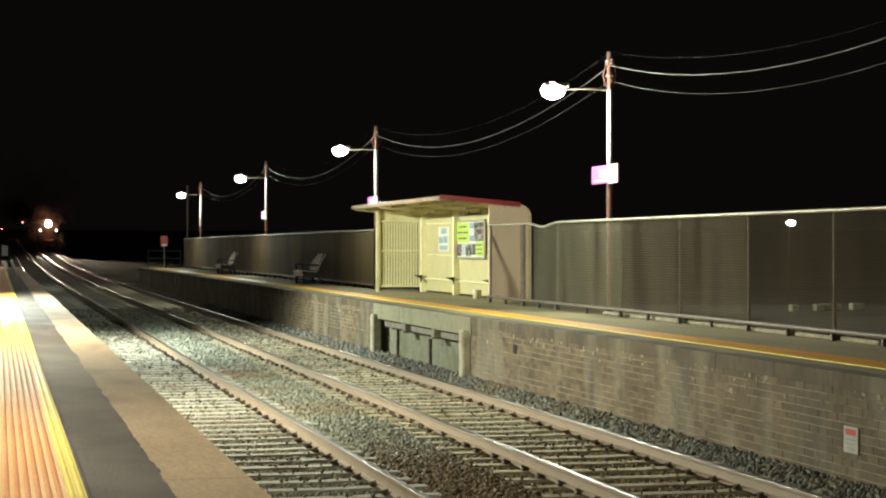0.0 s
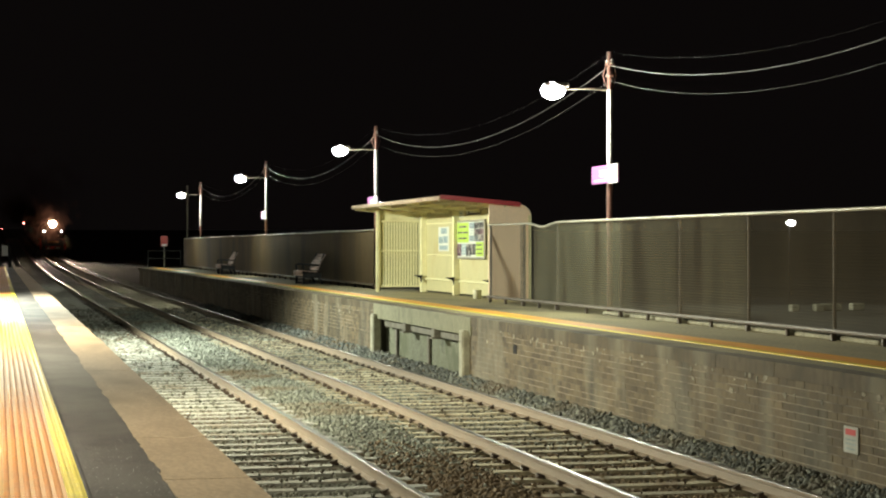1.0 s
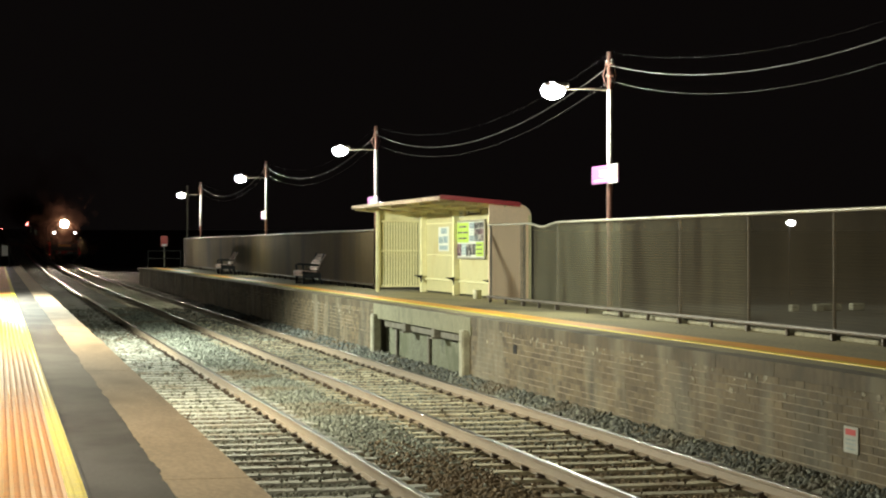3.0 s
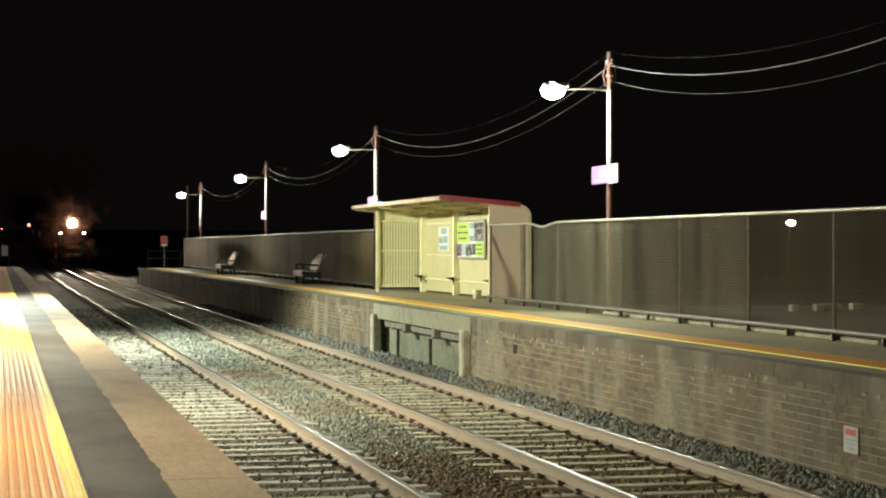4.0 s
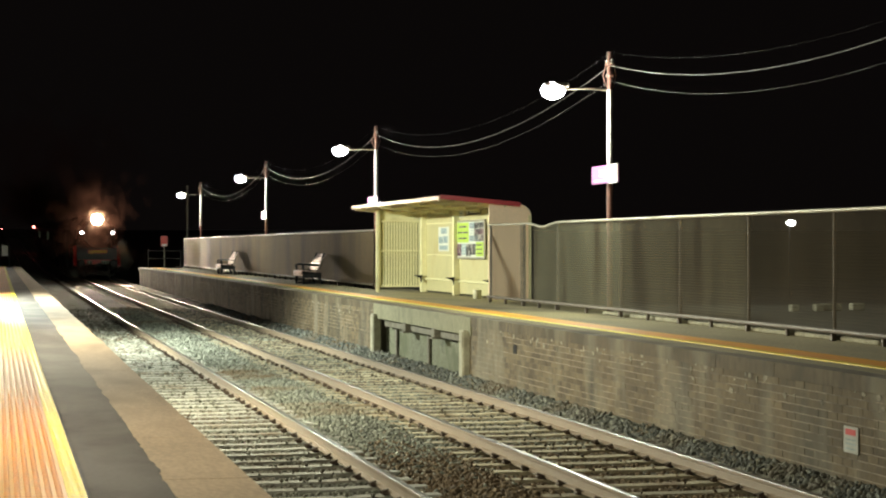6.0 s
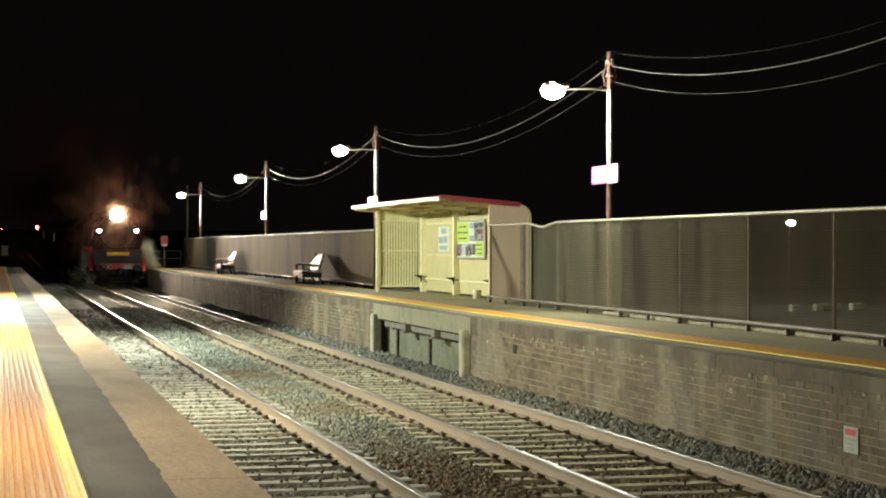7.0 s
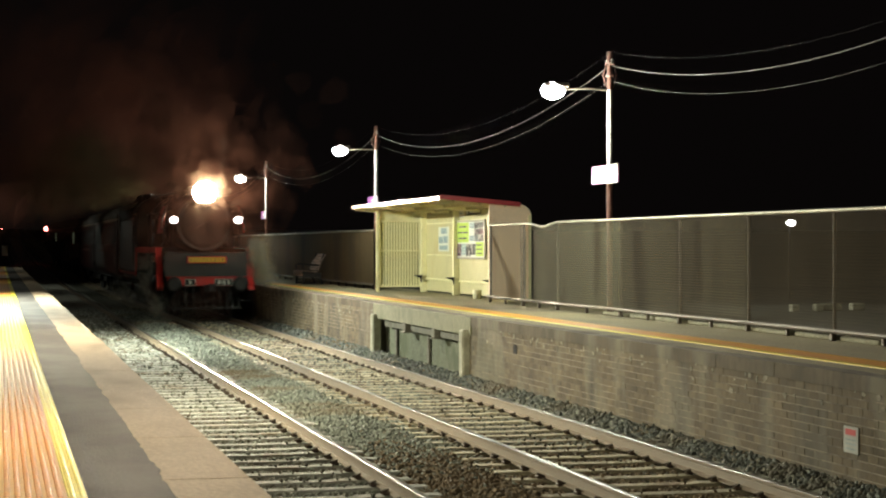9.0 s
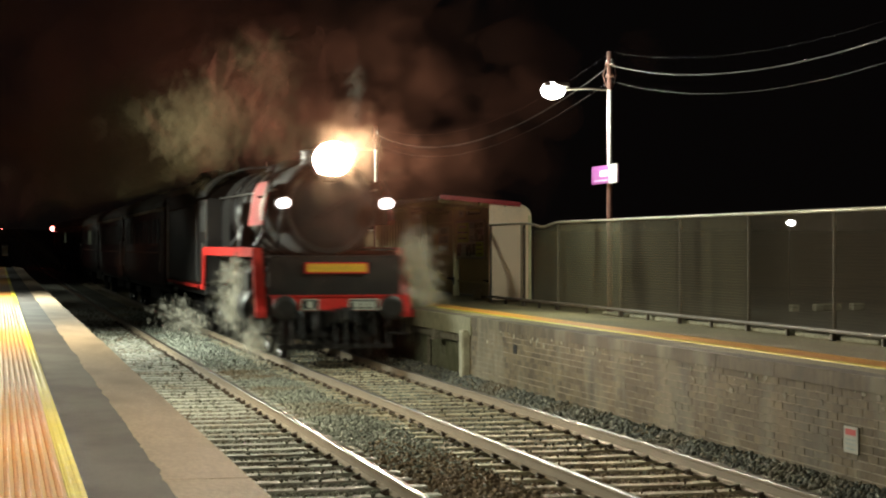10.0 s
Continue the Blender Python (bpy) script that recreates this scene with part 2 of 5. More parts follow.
FROSTED = material("unlit_lamp_bowl", (0.6, 0.6, 0.58), 0.4, vary=0.05)
# near-black: the vent slot's inner shade as colour, also grille and yard pole
VOID = material("near_black", (0.004, 0.004, 0.004), 1.0)
SLEEVE = material("dark_insulation", (0.02, 0.02, 0.02), 0.6)
WIRE = material("wire_sheath", (0.10, 0.09, 0.085), 0.5, 0.3, vary=0.1)
LAMP_GLOW = glow("lamp_bowl_glow", (0.97, 0.97, 1.0), 30)
HEAD_GLOW = glow("headlight_glow", (1.0, 0.82, 0.60), 22000)
MARKER_GLOW = glow("marker_glow", (1.0, 0.86, 0.84), 14)
TAIL_GLOW = glow("tail_lamp_glow", (1.0, 0.16, 0.13), 30)
WINDOW_GLOW = glow("lit_window", (0.55, 0.62, 0.38), 0.10, 0.03)
YARD_GLOW = glow("yard_lamp_glow", (0.95, 0.97, 1.0), 30)


# ---------------------------------------------------------------- mesh building
class Build:
    """Collects vertices and faces of one mesh."""

    def __init__(self):
        self.v, self.f, self.smooth = [], [], []

    def add(self, verts, faces, smooth=False):
        k = len(self.v)
        self.v += [tuple(p) for p in verts]
        self.f += [tuple(k + i for i in q) for q in faces]
        self.smooth += [smooth] * len(faces)
        return self

    def box(self, centre, size, bevel=0.0, turn=None):
        """A box with chamfered edges."""
        hx, hy, hz = (s / 2 for s in size)
        c = Vector(centre)
        if bevel <= 0:
            vs = [Vector((sx * hx, sy * hy, sz * hz)) for sx in (-1, 1) for sy in (-1, 1) for sz in (-1, 1)]
            fs = [(0, 1, 3, 2), (4, 6, 7, 5), (0, 4, 5, 1), (2, 3, 7, 6), (0, 2, 6, 4), (1, 5, 7, 3)]
        else:
            b = min(bevel, hx * 0.9, hy * 0.9, hz * 0.9)
            vs, fs, idx = [], [], {}
            for sx in (-1, 1):
                for sy in (-1, 1):
                    for sz in (-1, 1):
                        for ax in range(3):
                            p = [sx * (hx - b), sy * (hy - b), sz * (hz - b)]
                            p[ax] = (sx * hx, sy * hy, sz * hz)[ax]
                            idx[sx, sy, sz, ax] = len(vs)
                            vs.append(Vector(p))
            for ax in range(3):
                u, w = (ax + 1) % 3, (ax + 2) % 3
                for s in (-1, 1):
                    loop = []
                    for a, d in ((-1, -1), (1, -1), (1, 1), (-1, 1)):
                        k = [0, 0, 0]
                        k[ax], k[u], k[w] = s, a, d
                        loop.append(idx[(*k, ax)])
                    fs.append(tuple(loop) if s > 0 else tuple(loop[::-1]))
                for a in (-1, 1):
                    for d in (-1, 1):
                        k0, k1 = [0, 0, 0], [0, 0, 0]
                        k0[ax], k0[u], k0[w] = -1, a, d
                        k1[ax], k1[u], k1[w] = 1, a, d
                        q = (idx[(*k0, u)], idx[(*k1, u)], idx[(*k1, w)], idx[(*k0, w)])
                        fs.append(q if a * d > 0 else q[::-1])
            for sx in (-1, 1):
                for sy in (-1, 1):
                    for sz in (-1, 1):
                        q = tuple(idx[sx, sy, sz, ax] for ax in range(3))
                        fs.append(q if sx * sy * sz > 0 else q[::-1])
        if turn is not None:
            vs = [turn @ p for p in vs]
        return self.add([c + p for p in vs], fs)

    def tube(self, path, radius, sides=10, caps=True, smooth=True):
        """A round tube along a path; radius may be a list."""
        path = [Vector(p) for p in path]
        rad = radius if isinstance(radius, (list, tuple)) else [radius] * len(path)
        vs, fs = [], []
        d0 = (path[1] - path[0]).normalized()
        side = d0.orthogonal().normalized()
        for i, p in enumerate(path):
            d = (path[min(i + 1, len(path) - 1)] - path[max(i - 1, 0)]).normalized()
            side = (side - d * side.dot(d)).normalized()
            up = d.cross(side)
            for k in range(sides):
                a = 2 * math.pi * k / sides
                vs.append(p + (side * math.cos(a) + up * math.sin(a)) * rad[i])
        for i in range(len(path) - 1):
            for k in range(sides):
                j = (k + 1) % sides
                fs.append((i * sides + k, i * sides + j, (i + 1) * sides + j, (i + 1) * sides + k))
        self.add(vs, fs, smooth)
        if caps:
            self.add(vs[:sides], [tuple(range(sides))[::-1]])
            self.add(vs[-sides:], [tuple(range(sides))])
        return self

    def sweep(self, outline, ys, lift=None, closed=True, smooth=False, caps=True):
        """A section (x, z) drawn along y."""
        n = len(outline)
        vs, fs = [], []
        for y in ys:
            dz = lift(y) if lift else 0
            vs += [(x, y, z + dz) for x, z in outline]
        last = n if closed else n - 1
        for i in range(len(ys) - 1):
            for k in range(last):
                j = (k + 1) % n
                fs.append((i * n + k, i * n + j, (i + 1) * n + j, (i + 1) * n + k))
        self.add(vs, fs, smooth)
        if caps and closed:
            self.add(vs[:n], [tuple(range(n))[::-1]])
            self.add(vs[-n:], [tuple(range(n))])
        return self

    def prism(self, outline, axis, lo, hi):
        """A flat outline pushed along an axis: 'x' takes (y, z), 'y' takes (x, z), 'z' takes (x, y)."""
        put = {"x": lambda p, t: (t, p[0], p[1]), "y": lambda p, t: (p[0], t, p[1]), "z": lambda p, t: (p[0], p[1], t)}[axis]
        n = len(outline)
        vs = [put(p, lo) for p in outline] + [put(p, hi) for p in outline]
        fs = [tuple(range(n))[::-1], tuple(range(n, 2 * n))]
        fs += [(k, (k + 1) % n, n + (k + 1) % n, n + k) for k in range(n)]
        return self.add(vs, fs)

    def turned(self, profile, origin, axis="y", sides=32, smooth=True):
        """A profile of (along, radius) turned round an axis through origin."""
        vs, fs = [], []
        o = Vector(origin)
        for t, r in profile:
            for k in range(sides):
                a = 2 * math.pi * k / sides
                c, s = r * math.cos(a), r * math.sin(a)
                vs.append(o + Vector({"y": (c, t, s), "x": (t, c, s), "z": (c, s, t)}[axis]))
        m = len(profile)
        for i in range(m - 1):
            for k in range(sides):
                j = (k + 1) % sides
                fs.append((i * sides + k, i * sides + j, (i + 1) * sides + j, (i + 1) * sides + k))
        self.add(vs, fs, smooth)
        self.add(vs[:sides], [tuple(range(sides))[::-1]])
        self.add(vs[-sides:], [tuple(range(sides))])
        return self

    def ball(self, centre, size, rings=8, sides=14):
        c = Vector(centre)
        prof = [(-math.cos(math.pi * i / rings), math.sin(math.pi * i / rings) + 1e-4) for i in range(rings + 1)]
        k = len(self.v)
        self.turned(prof, (0, 0, 0), "z", sides)
        self.v[k:] = [tuple(c + Vector((x * size[0], y * size[1], z * size[2]))) for x, y, z in self.v[k:]]
        return self

    def mesh(self, name, mat):
        me = bpy.data.meshes.new(name)
        me.from_pydata(self.v, [], self.f)
        me.polygons.foreach_set("use_smooth", self.smooth)
        bm = bmesh.new()
        bm.from_mesh(me)
        if len(bm.faces) < 60000:
            bmesh.ops.recalc_face_normals(bm, faces=bm.faces)
        bm.to_mesh(me)
        bm.free()
        me.materials.append(mat)
        return me


def part(name, b, mat, parent, label=""):
    ob = new(name, b.mesh(name, mat) if isinstance(b, Build) else b)
    ob.parent = parent
    return tagged(ob, label)


def thing(name, label, category, place=(0, 0, 0), group="", kind="", turn=0.0):
    ob = new(name)
    ob.empty_display_size = 0.2
    ob.matrix_basis = pose(*place, 0, 0, turn)
    return tagged(ob, label, category, group, kind)


def setting(name, b, mat, label, category):
    return tagged(new(name, b.mesh(name, mat)), label, category, kind="structure")


def rise(y):
    """The line climbs gently past the platforms' far end."""
    if y < 90:
        return 0.0
    if y < 300:
        return 4e-5 * (y - 90) ** 2
    return 1.764 + 0.0168 * (y - 300)


def steps(a, b, d):
    n = max(1, round((b - a) / d))
    return [a + (b - a) * i / n for i in range(n + 1)]


LONG = steps(-25, 90, 5) + steps(94, 700, 8)
P_Z = 1.04            # height of both platforms above the rails
RAILS = ((2.18, 3.78), (5.72, 7.32))
EDGE_L, EDGE_R = 1.33, 8.15

# ---------------------------------------------------------------- ground, platforms, tracks
def ground_sheet():
    b = Build()
    xs = [-900, -60, -6, 1.2, 8.25, 22, 60, 900]
    ys = [-300, -25] + LONG[1:] + [1500, 3000]
    vs = [(x, y, -0.42 + rise(min(y, 700))) for y in ys for x in xs]
    n = len(xs)
    fs = [(i * n + k, i * n + k + 1, (i + 1) * n + k + 1, (i + 1) * n + k) for i in range(len(ys) - 1) for k in range(n - 1)]
    b.add(vs, fs)
    setting("ground", b, GROUND, "dark bare ground around the railway", "ground")


def ballast_bed():
    b = Build()
    prof = [(1.30, -0.20), (1.75, -0.214), (3.0, -0.218), (4.15, -0.214), (4.4, -0.17), (5.0, -0.16), (5.4, -0.214), (6.5, -0.218),
            (7.6, -0.214), (7.8, -0.13), (8.05, -0.05), (8.18, -0.02), (8.18, -0.5), (1.30, -0.5)]
    b.sweep(prof, LONG, rise)
    return setting("ballast_bed", b, BALLAST_BED, "grey-green crushed stone ballast under both tracks", "ballast")


def platform_near():
    b = Build()
    ys = steps(-25, 126, 4)
    b.sweep([(-7, P_Z), (0.455, P_Z), (0.455, -0.4), (-7, -0.4)], ys)
    top = setting("platform_near", b, ASPHALT, "near platform with asphalt surface and ribbed warning strip", "platform")
    rng = random.Random(5)
    # asphalt strip with a ragged edge, beside the pale concrete edge
    e = Build()
    ys = steps(-25, 8, 1.0) + steps(8.1, 24, 0.08) + steps(24.2, 126, 0.3)
    edge = [0.865 + 0.03 * noise.noise((0.0, y * 0.45, 3.1)) + 0.022 * noise.noise((0, y * 1.9, 1.0)) + 0.014 * noise.noise((0, y * 6.0, 5.0)) for y in ys]
    vs, fs = [], []
    for y, x in zip(ys, edge):
        vs += [(0.45, y, P_Z), (x, y, P_Z), (x, y, P_Z - 0.05), (0.45, y, P_Z - 0.05)]
    fs = [(4 * i + k, 4 * i + (k + 1) % 4, 4 * i + 4 + (k + 1) % 4, 4 * i + 4 + k) for i in range(len(ys) - 1) for k in range(4)]
    e.add(vs, fs)
    part("asphalt_strip", e, ASPHALT, top)
    # edge slabs of concrete, each a piece of its own
    slab = Build().box((1.075, 0, P_Z - 0.106), (0.52, 2.398, 0.2), 0.005).mesh("edge_slab", CONCRETE)
    for i in range(63):
        ob = part("edge_slab", slab, CONCRETE, top)
        ob.matrix_basis = pose(rng.uniform(-0.004, 0.004), -24 + i * 2.4, rng.uniform(-0.001, 0.001), 0, 0, rng.uniform(-0.08, 0.08))
    w = Build().sweep([(0.44, P_Z - 0.06), (1.18, P_Z - 0.2), (1.24, P_Z - 0.21), (1.24, -0.4), (0.44, -0.4)], [-25, 126])
    part("retaining_wall", w, COPING, top)
    # ribs of the warning strip
    def rib(x, width, mat, name):
        r = Build()
        h = 0.012
        sec = [(x - width / 2, P_Z + 0.003), (x - width * 0.3, P_Z + h * 0.8), (x, P_Z + h), (x + width * 0.3, P_Z + h * 0.8), (x + width / 2, P_Z + 0.003)]
        r.sweep(sec, steps(4, 126, 6), smooth=True)
        part(name, r, mat, top)
    base = Build().box((0.05, 52, P_Z + 0.002), (0.57, 148, 0.006), 0.002)
    part("orange_strip", base, PALE_ORANGE, top, "orange ribbed warning strip")
    for i in range(11):
        rib(-0.215 + i * 0.0515, 0.034, ORANGE, "rib")
    yb = Build().box((0.384, 52, P_Z + 0.003), (0.095, 148, 0.008), 0.002)
    part("yellow_strip", yb, YELLOW, top, "bright yellow ribbed edge line")
    for x in (0.361, 0.409):
        rib(x, 0.032, YELLOW, "yellow_rib")


def platform_far():
    b = Build()
    ys = steps(-25, 120, 5)
    x1 = 11.75
    b.sweep([(EDGE_R + 0.25, P_Z), (x1, P_Z), (x1, -0.4), (EDGE_R + 0.9, -0.4), (EDGE_R + 0.9, P_Z - 0.22), (EDGE_R + 0.25, P_Z - 0.22)], ys)
    top = setting("platform_far", b, PAVING, "far platform with worn paving and brick retaining wall", "platform")
    setting("ground_bank", Build().sweep([(x1, P_Z - 0.04), (60, P_Z - 0.04), (62, -0.45), (x1, -0.45)], [-25, 119]), GROUND, "dark earth bank behind the far platform", "ground")
    rng = random.Random(9)
    # coping slabs along the edge
    slab = Build().box((EDGE_R + 0.138, 0, P_Z - 0.081), (0.29, 1.7995, 0.16), 0.002).mesh("coping_slab", COPING)
    for i in range(80):
        ob = part("coping_slab", slab, COPING, top)
        ob.matrix_basis = pose(rng.uniform(-0.003, 0.003), -22 + i * 1.8, rng.uniform(-0.001, 0.001), 0, 0, rng.uniform(-0.05, 0.05))
    ys = steps(-25, 119, 1.2)
    def wob(y):
        return 0.015 * noise.noise((0.3, y * 0.31, 0.0))
    for x0, x1, mat, nm in ((8.83, 9.27, FAR_ORANGE, "orange_strip"), (8.73, 8.826, YELLOW, "yellow_strip")):
        s = Build()
        vs = []
        for y in ys:
            w = wob(y)
            vs += [(x0 + w, y, P_Z + 0.012), (x1 + w, y, P_Z + 0.012), (x1 + w, y, P_Z - 0.01), (x0 + w, y, P_Z - 0.01)]
        s.add(vs, [(4 * i + k, 4 * i + (k + 1) % 4, 4 * i + 4 + (k + 1) % 4, 4 * i + 4 + k) for i in range(len(ys) - 1) for k in range(4)])
        part(nm, s, mat, top, nm.replace("_", " ") + " along the platform edge")
    return top


def track(name, x0, x1, label, phase, skip, concrete):
    t = thing(name, label, "railway track", kind="structure")
    for x, s in ((x0, 1), (x1, -1)):
        # s: side on which the running face lies
        web = [(-0.068, -0.158), (0.068, -0.158), (0.068, -0.146), (0.012, -0.128), (0.010, -0.05), (0.035, -0.038),
               (0.0365, -0.012), (-0.0365, -0.012), (-0.035, -0.038), (-0.010, -0.05), (-0.012, -0.128), (-0.068, -0.146)]
        cx = x - s * 0.035
        r = part("rail", Build().sweep([(cx + a, z) for a, z in web], LONG, rise), RAIL_STEEL, t, "rusty steel rail with polished head")
        head = [(-0.0362, -0.0125), (-0.0345, -0.006), (-0.028, -0.0018), (-0.014, -0.0004), (0, 0), (0.014, -0.0004), (0.028, -0.0018), (0.0345, -0.006), (0.0362, -0.0125)]
        part("polished_head", Build().sweep([(cx + a, z) for a, z in head], LONG, rise, smooth=True), RAIL_TOP, r)
    mid = (x0 + x1) / 2
    body = [(-1.32, -0.36), (-1.32, -0.205), (-1.28, -0.165), (-0.55, -0.165), (-0.4, -0.172), (0.4, -0.172), (0.55, -0.165), (1.28, -0.165), (1.32, -0.205), (1.32, -0.36)]
    sl = Build()
    n = len(body)
    for y, k in ((-0.13, 0.03), (-0.105, 0.0), (0.105, 0.0), (0.13, 0.03)):
        sl.v += [(x, y, z - k if z > -0.3 else z) for x, z in body]
    for i in range(3):
        for k in range(n):
            j = (k + 1) % n
            sl.f.append((i * n + k, i * n + j, (i + 1) * n + j, (i + 1) * n + k))
    sl.f += [tuple(range(n))[::-1], tuple(range(3 * n, 4 * n))]
    sl.smooth = [False] * len(sl.f)
    slm = sl.mesh("sleeper", concrete)
    cl = Build()
    cl.box((0, 0, 0.016), (0.07, 0.11, 0.042), 0.014).tube([(-0.05, -0.055, 0.026), (0.01, -0.03, 0.052), (0.03, 0.03, 0.052), (-0.05, 0.055, 0.026)], 0.012, 6)
    clm = cl.mesh("rail_clip", CLIP_IRON)
    rng = random.Random(3)
    far = Build()
    for i in range(-70, 620):
        y = phase + i * 0.685
        if any(a < y < b for a, b in skip):
            continue
        if 14 < y < 66:
            s = part("sleeper", slm, concrete, t)
            s.matrix_basis = pose(mid + rng.uniform(-0.03, 0.03), y + rng.uniform(-0.015, 0.015), rng.uniform(-0.008, 0.004), 0, rng.uniform(-0.15, 0.15), rng.uniform(-0.4, 0.4))
            for x in (x0 - 0.14, x0 + 0.075, x1 - 0.075, x1 + 0.14):
                c = part("rail_clip", clm, CLIP_IRON, s)
                c.matrix_basis = pose(x - mid, 0, -0.165, 0, 0, 0 if x > mid else 180)
        else:
            far.box((mid, y, -0.26 + rise(y)), (2.6, 0.25, 0.2), 0.02)
    f = part("far_sleepers", far, concrete, t)
    tagged(f, kind="stuff")
    return t


def ballast_stones():
    """Loose stones, joined, on the ballast bed."""
    rng = np.random.default_rng(4)
    zx = np.array([1.3, 1.75, 3.0, 4.15, 4.4, 5.0, 5.4, 6.5, 7.6, 7.8, 8.05, 8.15])
    zz = np.array([-0.20, -0.214, -0.218, -0.214, -0.17, -0.16, -0.214, -0.218, -0.214, -0.13, -0.05, -0.02])
    pts = []
    for a, b, d, s in ((16.5, 26, 850, 0.020), (26, 38, 560, 0.023), (38, 52, 300, 0.028), (52, 80, 110, 0.038)):
        n = int((b - a) * 6.85 * d)
        x, y = rng.uniform(1.32, 8.14, n), rng.uniform(a, b, n)
        size = s * rng.uniform(0.55, 1.45, n)
        keep = np.ones(n, bool)
        for (r0, r1), ph, skips in ((RAILS[0], PHASE[0], SKIP[0]), (RAILS[1], PHASE[1], SKIP[1])):
            for r in (r0 - 0.035, r1 + 0.035):
                keep &= np.abs(x - r) > 0.09
            mid = (r0 + r1) / 2
            on = (np.abs(x - mid) < 1.33) & (np.abs((y - ph + 0.3425) % 0.685 - 0.3425) < 0.135)
            for q in skips:
                on &= ~((y > q[0]) & (y < q[1]))
            keep &= ~(on & (rng.uniform(0, 1, n) > 0.03))
            size[on] *= 0.75
        z = np.interp(x, zx, zz) + size * rng.uniform(-0.15, 0.75, n)
        for (r0, r1), ph, skips in ((RAILS[0], PHASE[0], SKIP[0]), (RAILS[1], PHASE[1], SKIP[1])):
            mid = (r0 + r1) / 2
            on = (np.abs(x - mid) < 1.3) & (np.abs((y - ph + 0.3425) % 0.685 - 0.3425) < 0.135)
            z[on] = np.maximum(z[on], -0.16 + size[on] * 0.3)
            for q in skips:
                inn = (np.abs(x - mid) < 1.3) & (y > q[0]) & (y < q[1])
                z[inn] += 0.05
        pts.append(np.stack([x, y, z, size], 1)[keep])
    p = np.concatenate(pts)
    n = len(p)
    cube = np.array([(sx, sy, sz) for sx in (-1, 1) for sy in (-1, 1) for sz in (-1, 1)], float)
    v = cube[None] * rng.uniform(0.45, 1.0, (n, 8, 3))
    v *= rng.uniform(0.65, 1.25, (n, 1, 3)) * p[:, None, 3:4]
    q = rng.normal(size=(n, 4))
    q /= np.linalg.norm(q, axis=1)[:, None]
    w, a, b, c = q.T
    R = np.stack([1 - 2 * (b * b + c * c), 2 * (a * b - c * w), 2 * (a * c + b * w),
                  2 * (a * b + c * w), 1 - 2 * (a * a + c * c), 2 * (b * c - a * w),
                  2 * (a * c - b * w), 2 * (b * c + a * w), 1 - 2 * (a * a + b * b)], 1).reshape(n, 3, 3)
    v = np.einsum("nij,nkj->nki", R, v) + p[:, None, :3]
    quad = np.array([(0, 1, 3, 2), (4, 6, 7, 5), (0, 4, 5, 1), (2, 3, 7, 6), (0, 2, 6, 4), (1, 5, 7, 3)])
    f = (quad[None] + (np.arange(n) * 8)[:, None, None]).reshape(-1, 4)
    me = bpy.data.meshes.new("ballast_stones")
    me.vertices.add(n * 8)
    me.vertices.foreach_set("co", v.reshape(-1))
    me.loops.add(len(f) * 4)
    me.loops.foreach_set("vertex_index", f.reshape(-1).astype(np.int32))
    me.polygons.add(len(f))
    me.polygons.foreach_set("loop_start", np.arange(len(f), dtype=np.int32) * 4)
    me.polygons.foreach_set("loop_total", np.full(len(f), 4, np.int32))
    # oily stones between the rails, rusty ones towards the near end
    kind = np.zeros(n, np.int32)
    for r0, r1 in RAILS:
        kind[(np.abs(p[:, 0] - (r0 + r1) / 2) < 0.85 + rng.normal(0, 0.1, n)) & (rng.uniform(0, 1, n) < 0.8)] = 1
    kind[(p[:, 1] + rng.normal(0, 1.6, n) < 23.0) & (p[:, 0] > 3.9) & (p[:, 0] < 7.6)] = 2
    kind[(p[:, 0] > 7.55) & (rng.uniform(0, 1, n) < 0.85)] = 3
    me.polygons.foreach_set("material_index", np.repeat(kind, 6))
    me.update(calc_edges=True)
    for mat in (STONE, STONE_OILY, STONE_RUST, STONE_BLUE):
        me.materials.append(mat)
    tagged(new("ballast_stones", me), "loose angular grey-green ballast stones between the rails", "ballast", kind="stuff")


PHASE = (25.6, 25.94)
SKIP = ((), ())
ground_sheet()
ballast_bed()
platform_near()
FAR_PLATFORM = platform_far()
track("track_near", *RAILS[0], "near broad-gauge track on pale concrete sleepers", PHASE[0], SKIP[0], SLEEPER)
track("track_far", *RAILS[1], "far broad-gauge track carrying the steam train", PHASE[1], SKIP[1], SLEEPER_WARM)
ballast_stones()

# opening under the far platform
OPEN_A, OPEN_B = 34.9, 43.4


